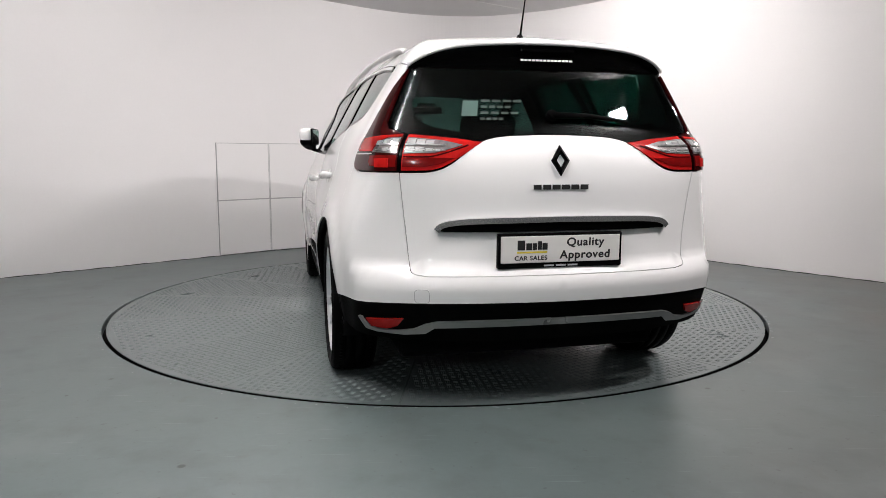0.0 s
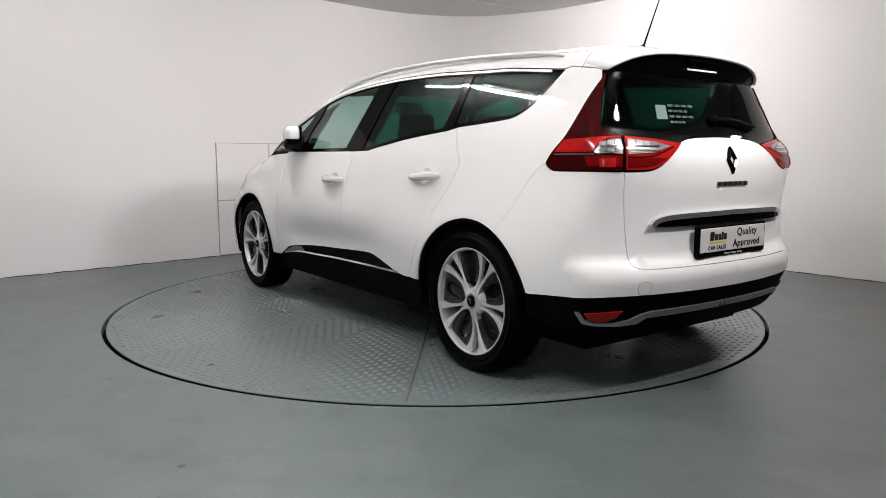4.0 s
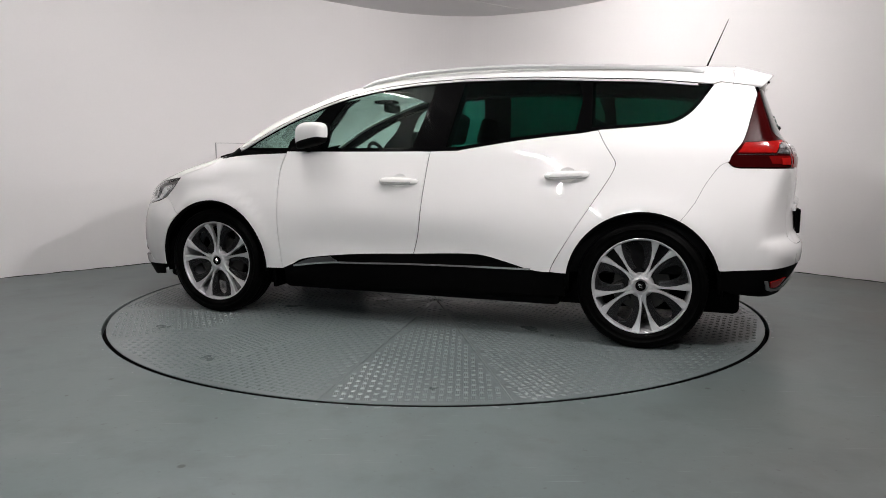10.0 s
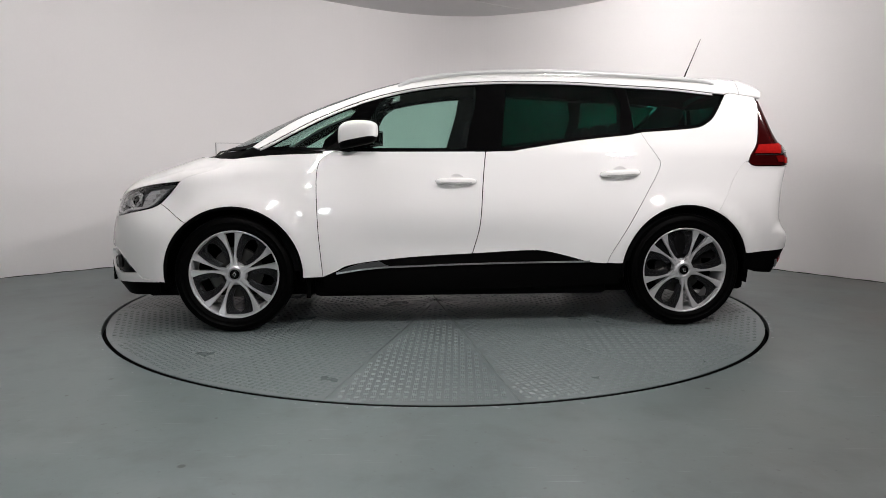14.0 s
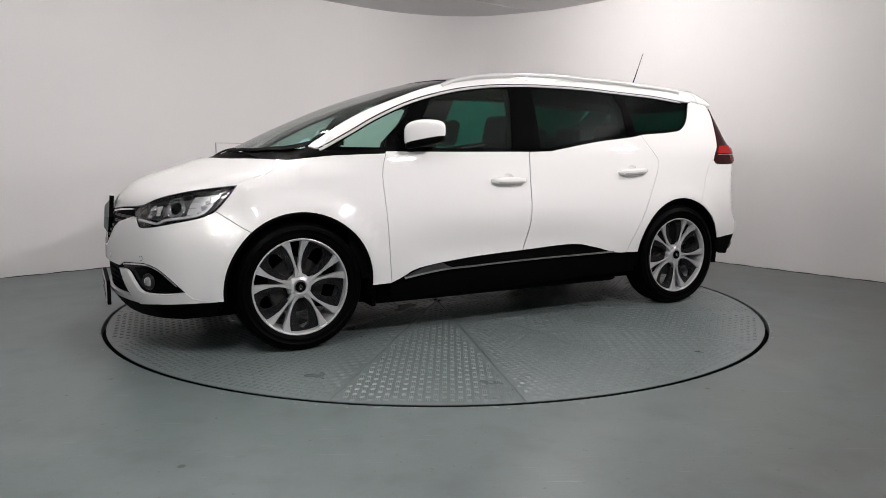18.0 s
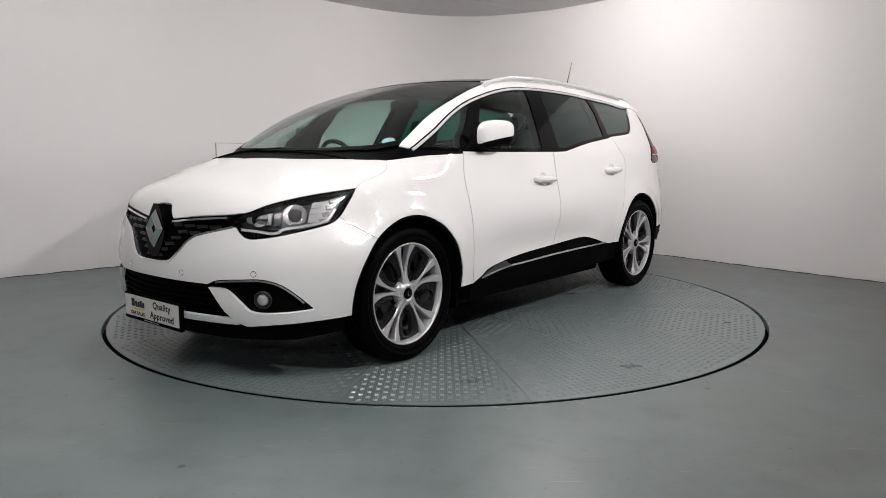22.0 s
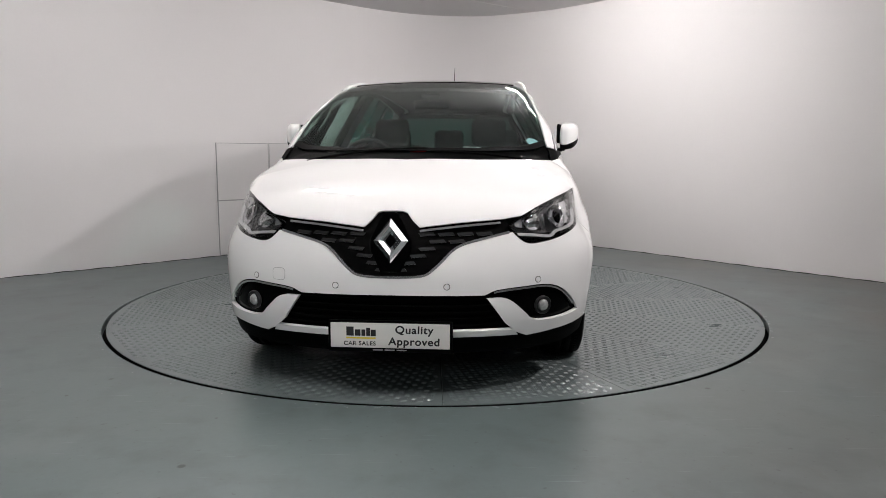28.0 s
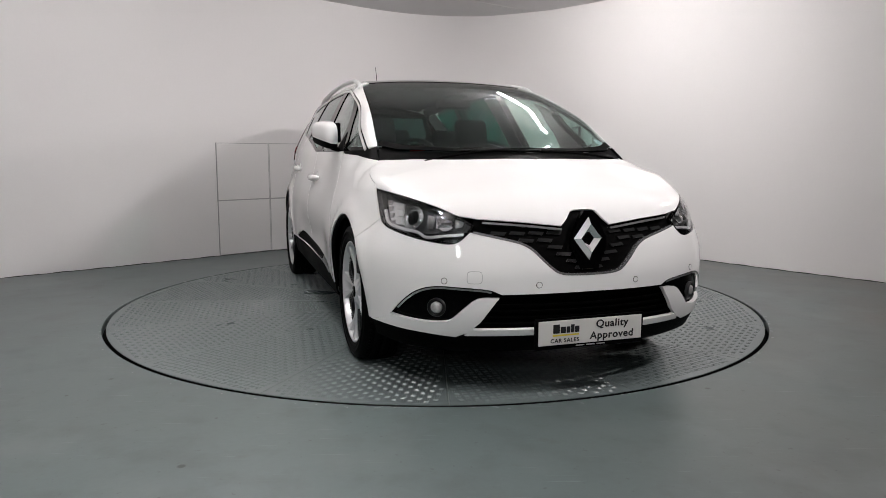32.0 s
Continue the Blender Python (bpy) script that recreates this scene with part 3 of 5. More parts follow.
def ceiling_lamps():
    for a, b, shine in (((-1.50, .25), (-.90, -1.35), TUBES[0]), ((.80, 2.25), (1.35, .70), TUBES[1]), ((-.72, -2.75), (-1.0, -4.35), TUBES[2])):
        a, b = Vector((*a, CEILING - .075)), Vector((*b, CEILING - .075))
        d = (b - a).normalized()
        ob = tagged(new("tube_light"), "bare fluorescent tube in a white ceiling batten", "ceiling light", "ceiling tube lights")
        bm = bmesh.new()
        tube(bm, [a, b], .016, 12)
        part("tube", bm, shine, ob, "glowing white tube", smooth=True)
        bm = bmesh.new()
        m = Matrix.Translation((a + b) / 2) @ Matrix.Rotation(math.atan2(d.y, d.x), 4, "Z")
        box(bm, -(b - a).length / 2 - .03, (b - a).length / 2 + .03, -.03, .03, .035, .075, .006, m=m)
        part("batten", bm, PAINT, ob)
        for e in (-1, 1):
            bm = bmesh.new()
            box(bm, e * ((b - a).length / 2) - .012, e * ((b - a).length / 2) + .012, -.018, .018, -.018, .04, .003, m=m)
            part("end_cap", bm, PAINT, ob)
    for x, y, z, to, *_ in FLOODS:
        ob = tagged(new("flood_light"), "small white rectangular flood light on a bracket", "flood light", "flood lights")
        m = look((x, y, z), to)
        bm = bmesh.new()
        box(bm, -.17, .17, -.09, .09, .012, .07, .01, m=m)
        part("housing", bm, PAINT, ob)
        bm = bmesh.new()
        tube(bm, [m @ Vector((0, 0, .05)), (x, y, CEILING)], .012, 8)
        part("bracket", bm, PAINT, ob)


ceiling_lamps()
build_room()
table = build_turntable()

# ---- the car: its outlines, as curves along the flank (wrap coordinate, height) ----
GAP_A = bend([(.749, 1.085), (.772, 1.023), (.786, .92), (.777, .647), (.767, .507), (.753, .338)], 4)
GAP_B = bend([(-.25, 1.101), (-.24, 1.025), (-.227, .889), (-.208, .651), (-.174, .509), (-.161, .474)], 4)
GAP_C = bend([(-1.246, 1.216), (-1.285, 1.147), (-1.332, 1.079), (-1.355, 1.03), (-1.329, .96), (-1.258, .842), (-1.154, .674), (-1.042, .484), (-1.011, .413)], 4)
CLAD = bend([(.75, .338), (.671, .372), (.565, .415), (.216, .454), (-.168, .474), (-.479, .49), (-.61, .487), (-.753, .456), (-.926, .412), (-1.10, .410)], 4)
BELT = bend([(1.147, 1.110), (1.008, 1.104), (.358, 1.1), (-.357, 1.104), (-.475, 1.115), (-.821, 1.167), (-1.158, 1.202), (-1.246, 1.216), (-1.60, 1.240)], 3)
BELT_END = bend([(-1.60, 1.240), (-1.70, 1.252), (-1.79, 1.285), (-1.87, 1.335), (-2.018, 1.458)], 4)
ROOF_EDGE = bend([(-2.018, 1.463), (-1.61, 1.493), (-1.16, 1.514), (-.841, 1.530), (-.482, 1.533), (-.302, 1.528), (-.05, 1.512), (.237, 1.470), (.518, 1.398), (.76, 1.304),
                  (.929, 1.221), (1.09, 1.139), (1.147, 1.114)], 4)
RAIL_Y = profile((1.42, .765), (1.3, .745), (1.175, .724), (1.0, .700), (.84, .680), (.5, .638), (.2, .600), (-.2, .566), (-.6, .550), (-1.5, .538), (-2.0, .522), (-2.3, .50))
BONNET_SIDE = [(1.345, 1.054), (1.388, 1.010), (1.44, .988), (1.53, .962), (1.592, .941), (1.621, .921)]
LAMP_TOP = bend([(1.621, .919), (1.70, .911), (1.787, .900), (1.885, .884), (2.003, .855), (2.085, .822), (2.13, .800), (2.17, .772)], 3)
LAMP_LOW = bend([(2.17, .772), (2.153, .745), (2.135, .722), (2.109, .700), (2.08, .693), (2.044, .696), (1.97, .708), (1.87, .73), (1.785, .750), (1.745, .765), (1.715, .785), (1.685, .823), (1.656, .865), (1.621, .919)], 3)
GRILLE_TOP = [(2.150, .808), (2.175, .803), (2.364, .789), (2.528, .770), (2.555, .797), (2.580, .832), (2.600, .838), (S_F, .839)]
GRILLE_LOW = bend([(2.158, .745), (2.254, .722), (2.350, .697), (2.400, .668), (2.440, .625), (2.480, .585), (2.51, .565), (2.56, .557), (S_F, .555)], 4)
FOG_TOP = bend([(1.833, .366), (1.897, .437), (1.96, .488), (2.03, .510), (2.11, .508), (2.228, .497), (2.275, .478)], 4)
FOG_LOW = bend([(2.272, .462), (2.19, .456), (2.125, .397), (2.088, .360), (2.03, .350), (1.93, .354), (1.833, .366)], 4)
TAIL_OUT = bend([(-2.240, 1.427), (-2.18, 1.352), (-2.13, 1.274), (-2.09, 1.205), (-2.055, 1.15), (-2.01, 1.10), (-1.983, 1.06), (-1.979, 1.04), (-1.995, 1.021), (-2.025, 1.014)], 3)
TAIL_IN = bend([(-2.306, 1.160), (-2.43, 1.149), (-2.50, 1.142), (-2.598, 1.128)], 3) + bend([(-2.598, 1.128), (-2.545, 1.089), (-2.485, 1.047), (-2.443, 1.026), (-2.398, 1.017), (-2.306, 1.016)], 3)
HATCH = bend([(-2.300, 1.010), (-2.306, .862), (-2.318, .726), (-2.331, .640), (-2.355, .604), (-2.41, .593)], 4) + [(-2.7, .593), (S_R, .593)]
HATCH_TOP = [(S_R, 1.162)] + bend([(-2.884, 1.162), (-2.716, 1.156), (-2.638, 1.146), (-2.588, 1.128), (-2.542, 1.091), (-2.486, 1.045), (-2.443, 1.022), (-2.399, 1.012), (-2.345, 1.010)], 3)
SPLIT_R = bend([(-1.982, 1.044), (-1.955, 1.036), (-1.920, 1.006), (-1.856, .920), (-1.80, .826)], 3)
WHITE_LOW = bend([(-1.925, .462), (-2.091, .472), (-2.241, .480), (-2.488, .484), (S_R, .482)], 3)


SPLIT_R += arch(HUB_R, 117.5, 117.5, n=1)


def edge_line(x0, x1, n=24):
    """The line where roof and pillars meet, as (s, z)."""
    x = np.linspace(x0, x1, n)
    y = RAIL_Y(x)
    p = on_top(x, y)
    return [(float(a), float(b)) for a, b in zip(wrap_of(p[:, 0], p[:, 1]), p[:, 2])]


def dense(curve, gap=.018):
    """The same (s, z) line with more points on it."""
    out = []
    for a, b in zip(curve, curve[1:]):
        n = max(1, round(math.hypot(b[0] - a[0], b[1] - a[1]) / gap))
        out += [(a[0] + (b[0] - a[0]) * i / n, a[1] + (b[1] - a[1]) * i / n) for i in range(n)]
    return out + [curve[-1]]


def plan(curve):
    """An (s, z) curve as (x, y) seen from above."""
    p = on_flank([c[0] for c in curve], [c[1] for c in curve])
    return [(float(a), float(b)) for a, b in p[:, :2]]


CUPS = ((-.063, .922), (-1.090, .968))


def cup_line(at, n=28):
    return [(at[0] + .052 * math.cos(2 * math.pi * i / n), at[1] + .042 * math.sin(2 * math.pi * i / n)) for i in range(n)]


def keyhole(outline, at):
    """The outline with a round opening at that place, joined to the rim by a cut with no width."""
    hole = cup_line(at)[::-1]
    i, j = min(((i, j) for i in range(len(outline)) for j in range(len(hole))), key=lambda k: math.hypot(outline[k[0]][0] - hole[k[1]][0], outline[k[0]][1] - hole[k[1]][1]))
    p = tuple(outline[i])
    return list(outline[:i]) + [p] + hole[j:] + hole[:j + 1] + [p] + list(outline[i + 1:])


def cup_mesh(at, side, depth=.013):
    """A shallow bowl pressed into a door behind its handle."""
    verts, faces, n = [], [], 28
    for k in range(6):
        r = 1 - k / 5.2
        pts = [(at[0] + (a - at[0]) * r, at[1] + (b - at[1]) * r) for a, b in cup_line(at, n)]
        p = on_flank([q[0] for q in pts], [q[1] for q in pts], -.0005 - depth * (1 - r ** 4))
        verts += [(a, b * side, c) for a, b, c in p]
    for k in range(5):
        for i in range(n):
            q = [k * n + i, k * n + (i + 1) % n, (k + 1) * n + (i + 1) % n, (k + 1) * n + i]
            faces.append(q if side < 0 else q[::-1])
    last = list(range(5 * n, 6 * n))
    faces.append(last if side < 0 else last[::-1])
    data = bpy.data.meshes.new("handle_cup")
    data.from_pydata(verts, [], faces)
    data.update()
    return data


car = tagged(new("people_carrier"), "white seven-seat people carrier with black trim and alloy wheels", "car")


def build_shell():
    # front wing
    wing = GAP_A[::-1] + [(.749, 1.088), (1.05, 1.077), (1.330, 1.052), (1.342, 1.049)] + BONNET_SIDE[1:] + [(1.656, .865), (1.685, .823), (1.715, .785), (1.626, .727)] + arch(HUB_F, 50, 183) + [(.86, .337)]
    both("front_wing", trim(wing, .0016), PAINT, car)
    # doors
    door = GAP_A[::-1] + between(BELT, .749, -.25)[:-1] + GAP_B[:-1] + between(CLAD, -.161, .753)
    rear = GAP_B[::-1] + between(BELT, -.25, -1.246)[1:-1] + GAP_C + between(CLAD, -1.011, -.161)[:-1]
    doors = [both("front_door", keyhole(trim(door, .003), CUPS[0]), PAINT, car), both("rear_door", keyhole(trim(rear, .003), CUPS[1]), PAINT, car)]
    # rear quarter
    both("rear_quarter", trim(GAP_C[::-1] + between(BELT, -1.246, -1.60)[:-1] + BELT_END + [(-2.06, 1.468), (-2.222, 1.442)] + TAIL_OUT[1:18] + SPLIT_R[:-1] + arch(HUB_R, 117.5, 7.3) + [(-1.06, .410)], .0008), PAINT, car)
    # roof frame: pillars and cant rails over the side windows
    frame_line = ROOF_EDGE + edge_line(1.18, -2.05, 44) + [(-2.25, 1.452), (-2.225, 1.446), (-2.06, 1.472)]
    both("roof_frame", frame_line, PAINT, car)
    both("frame_lining", shrink(frame_line, .004), DARK, car, off=-.022, thick=.006, step=.08)
    # roof: white skin with a dark glass panel
    xs = np.linspace(.215, -1.975, 30)
    half = [(float(x), float(RAIL_Y(x)) - .002) for x in xs]
    skin("roof", [(float(x), float(RAIL_Y(x)) - .002) for x in np.linspace(-1.1, -1.975, 14)] + [(-1.975, 0.0), (-1.1, 0.0)], PAINT, car, way="top", side="joined", step=.06)
    skin("roof_glass", [(.235, 0), (.20, .34), (.2, .545)] + [(x, y - .055) for x, y in half if -1.095 < x < .2] + [(-1.095, 0)], GLOSS, car, "black glass roof panel", way="top", side="joined", step=.06)
    strip = [(float(x), float(RAIL_Y(x)) - .002) for x in np.linspace(.212, -1.0985, 18)]
    both("roof_side", strip + [(x, y - .052) for x, y in strip[::-1]], PAINT, car, way="top", step=.06)
    # windscreen
    screen_side = [(float(x), float(RAIL_Y(x)) - .006) for x in np.linspace(1.178, .215, 22)]
    screen = bend([(1.49, 0), (1.43, .367), (1.30, .60), (1.178, float(RAIL_Y(1.178)) - .006)], 4) + screen_side[1:] + [(.215, .34), (.242, 0)]
    skin("windscreen", screen, SCREEN, car, "large raked windscreen", way="top", side="joined", off=-.003, thick=.005)
    # cowl
    cowl = bend([(1.652, 0), (1.58, .35), (1.430, .605), (1.368, .690)], 4) + plan([(1.334, 1.054)]) + [(1.19, .724)] + bend([(1.180, .714), (1.30, .597), (1.428, .367), (1.488, 0)], 4)
    skin("cowl", cowl, BLACK, car, "black plastic cowl under the windscreen", way="top", side="joined", off=-.014, step=.022)
    lower = bend([(1.178, .716), (1.30, .598), (1.43, .367), (1.49, 0)], 4)
    skin("screen_border", lower + [(x - .030, max(0, y - .022)) for x, y in lower[::-1]], BLACK, car, way="top", side="joined", off=-.0015, thick=.004)
    strip = [(.752, 1.090), (1.05, 1.081), (1.322, 1.056)] + edge_line(1.265, 1.185, 4) + between(BELT, 1.147, .752)
    both("belt_trim", strip, BLACK, car, off=-.002)
    # bonnet
    bonnet = bend([(1.656, 0), (1.585, .35), (1.436, .608), (1.374, .693)], 4) + plan(dense([(1.340, 1.049)] + BONNET_SIDE[1:] + [p for p in LAMP_TOP[1:] if p[1] > .812] + GRILLE_TOP))
    bonnet = [(x, max(0, y)) for x, y in bonnet]
    bonnet[-1] = (bonnet[-1][0], 0.0)
    skin("bonnet", bonnet, PAINT, car, way="top", side="joined", step=.03)
    # front bumper
    bumper = GRILLE_LOW[::-1] + LAMP_LOW[3:31] + [(1.626, .727)] + arch(HUB_F, 50, -6) + [(1.70, .316), (1.80, .334)] + FOG_TOP + [(2.281, .475), (S_F, .479)]
    skin("front_bumper", trim(bumper, .0012), PAINT, car, side="joined", step=.04)
    blade = FOG_LOW + [(1.80, .334), (1.70, .316), (1.83, .309), (1.985, .298), (2.105, .284), (2.15, .304), (2.2, .35)]
    both("bumper_blade", blade, PAINT, car, off=.004, thick=.02, step=.03)
    skin("chin_strip", [(2.16, .317), (2.4, .318), (S_F, .319), (S_F, .291), (2.4, .290), (2.14, .289)], PAINT, car, side="joined", off=.002, thick=.02, step=.03)
    skin("lower_lip", [(1.70, .314), (1.83, .307), (1.985, .296), (2.105, .283), (2.4, .288), (S_F, .289), (S_F, .20), (2.2, .20), (1.9, .215), (1.72, .24)], BLACK, car, side="joined", off=-.004)
    skin("lower_grille", [(2.10, .29), (2.20, .44), (2.275, .478), (S_F, .482), (S_F, .29)], BLACK, car, side="joined", off=-.045)
    both("fog_surround", FOG_TOP + FOG_LOW, GLOSS, car, off=-.022, thick=.02, step=.03)
    skin("grille", [(2.165, .80)] + GRILLE_TOP[1:] + GRILLE_LOW[::-1], BLACK, car, side="joined", off=-.018)
    # sills
    sill = between(CLAD, .75, -1.10) + [(-1.10, .27), (-.13, .243), (.75, .232)]
    both("sill", sill, BLACK, car, off=-.012, label="black plastic sill cladding")
    # rear
    hatch = HATCH + HATCH_TOP
    skin("tailgate", trim(hatch), PAINT, car, side="joined")
    bump = [(-2.025, 1.010), (-1.994, 1.018), (-1.980, 1.036)] + SPLIT_R[1:-1] + arch(HUB_R, 117.5, 165, n=14) + WHITE_LOW + [(S_R, .590)] + HATCH[::-1]
    skin("rear_bumper", trim(bump, .0008), PAINT, car, side="joined")
    valance = WHITE_LOW + [(S_R, .30), (-2.5, .30), (-2.2, .31), (-2.0, .335), (-1.92, .36)]
    skin("rear_valance", valance, BLACK, car, "black plastic rear valance", side="joined", off=-.006)
    glass = [(-2.252, 1.432), (-2.456, 1.425), (S_R, 1.435), (S_R, 1.167), (-2.884, 1.167), (-2.716, 1.161), (-2.638, 1.151), (-2.605, 1.134), (-2.50, 1.147), (-2.40, 1.156), (-2.31, 1.164), (-2.228, 1.187), (-2.215, 1.22), (-2.232, 1.35)]
    skin("rear_window", glass, REAR_GLASS, car, "dark privacy glass rear window", side="joined", off=-.004, thick=.005)
    border = [(-2.252, 1.43), (-2.232, 1.35), (-2.215, 1.22), (-2.228, 1.187), (-2.31, 1.164), (-2.40, 1.156), (-2.50, 1.147), (-2.605, 1.134), (-2.66, 1.155), (-2.52, 1.172), (-2.40, 1.192), (-2.31, 1.225), (-2.29, 1.28), (-2.305, 1.43)]
    both("glass_border", border, GLOSS, car, off=-.010, thick=.003)
    # tail lamps
    both("tail_lamp", trim(TAIL_OUT + [(-2.294, 1.014), (-2.294, 1.160), (-2.225, 1.183), (-2.209, 1.21), (-2.225, 1.35)]), RED_DARK, car, "red tail lamp", off=.006, thick=.03, step=.025)
    both("tailgate_lamp", trim(TAIL_IN), RED, car, "red inner tail lamp", off=.006, thick=.03, step=.025)
    # head lamps
    both("head_lamp", LAMP_TOP + LAMP_LOW, LENS, car, "clear head lamp", off=.002, thick=.004, step=.03)
    both("lamp_bowl", shrink(LAMP_TOP + LAMP_LOW, .003), BOWL, car, off=-.06, thick=.01, step=.03)
    # side windows
    panes = (("quarter_light", GLASS, [(1.095, 1.119), (1.07, 1.133), (.862, 1.252), (.726, 1.314), (.552, 1.378), (.530, 1.360), (.60, 1.275), (.735, 1.165), (.75, 1.125)]),
             ("front_door_window", GLASS, [(.50, 1.118), (.49, 1.25), (.40, 1.39), (.345, 1.432), (.235, 1.458), (-.051, 1.494), (-.215, 1.510), (-.205, 1.412), (-.129, 1.118)]),
             ("rear_door_window", PRIVACY, [(-.35, 1.122), (-.41, 1.515), (-.839, 1.514), (-1.106, 1.504), (-1.142, 1.393), (-1.117, 1.210), (-.821, 1.180), (-.492, 1.127)]),
             ("rear_quarter_window", PRIVACY, [(-1.205, 1.23), (-1.187, 1.497), (-1.603, 1.476), (-1.985, 1.452), (-1.86, 1.343), (-1.78, 1.297), (-1.69, 1.266), (-1.344, 1.236)]))
    for name, mat, line_ in panes:
        both(name, line_, mat, car, off=-.006, thick=.004)
    return doors


doors = build_shell()


def motions():
    for thing in (table, car):
        rows = []
        for k in [0, .2] + [.5 * i for i in range(1, 64)] + [31.8, 32]:
            rows.append((k, pose(0, 0, 0, 0, 0, 102.42 + 5.799 * k)))
        walk(thing, rows)


# ---- parts on the skin ----
def ribbon(curve, w0, w1=None):
    """A strip along an open (s, z) curve; it reaches w0 below and w1 above."""
    w1 = 0 if w1 is None else w1
    up, low = [], []
    for i, p in enumerate(curve):
        a, b = Vector(curve[max(i - 1, 0)]), Vector(curve[min(i + 1, len(curve) - 1)])
        d = (b - a).normalized()
        n = Vector((-d.y, d.x))
        if n.y < 0:
            n = -n
        up.append((p[0] + n.x * w1, p[1] + n.y * w1))
        low.append((p[0] - n.x * w0, p[1] - n.y * w0))
    return up + low[::-1]


def mount(s, z, off=0.0, right=False, up=Vector((0, 0, 1))):
    """A pose on the skin: x along it, y up it, z out of it."""
    p = on_flank(np.array([s]), np.array([z]))
    n = Vector(normal_at(p)[0])
    o = Vector(p[0]) + n * off
    if right:
        o.y, n.y = -o.y, -n.y
    x = up.cross(n).normalized()
    y = n.cross(x).normalized()
    return Matrix(((x.x, y.x, n.x, o.x), (x.y, y.y, n.y, o.y), (x.z, y.z, n.z, o.z), (0, 0, 0, 1)))


def disc(bm, r, depth, rings=((1, 0),), turns=24, m=None):
    """A round body facing local z."""
    spin = Matrix.Rotation(radians(90), 4, "X")
    m = (m if m is not None else Matrix.Identity(4)) @ spin
    out = [(max(r * a, 1e-4), b * depth) for a, b in rings]
    made = lathe(bm, out, turns, m)
    bm.faces.new(made[-1])
    bmesh.ops.recalc_face_normals(bm, faces=bm.faces)


def lettering(words, size, mat, parent, m, name="lettering", slant=0.0, thick=.0006, bold=0.0):
    data = bpy.data.curves.new(name, "FONT")
    data.body, data.size, data.extrude, data.shear, data.space_character = words, size, thick, slant, 1.1
    data.align_x, data.align_y = "CENTER", "CENTER"
    tmp = new(name, data)
    mesh = bpy.data.meshes.new_from_object(tmp.evaluated_get(bpy.context.evaluated_depsgraph_get()))
    bpy.data.objects.remove(tmp)
    mesh.name = name
    mesh.materials.clear()
    if bold:
        bm = bmesh.new()
        for k, (dx, dy) in enumerate(((-1, 0), (1, 0), (0, -1), (0, 1), (0, 0))):
            mark = len(bm.verts)
            bm.from_mesh(mesh)
            bm.verts.ensure_lookup_table()
            for v in bm.verts[mark:]:
                v.co = Vector((v.co.x * 1.08 + dx * bold, v.co.y + dy * bold, v.co.z + .00005 * k))
        bm.to_mesh(mesh)
        bm.free()
    return link(name, mesh, mat, parent, m=m)


def bar(name, x0, x1, y0, y1, mat, parent, m, thick=.0015):
    bm = bmesh.new()
    box(bm, x0, x1, y0, y1, 0, thick)
    return part(name, bm, mat, parent, m=m)


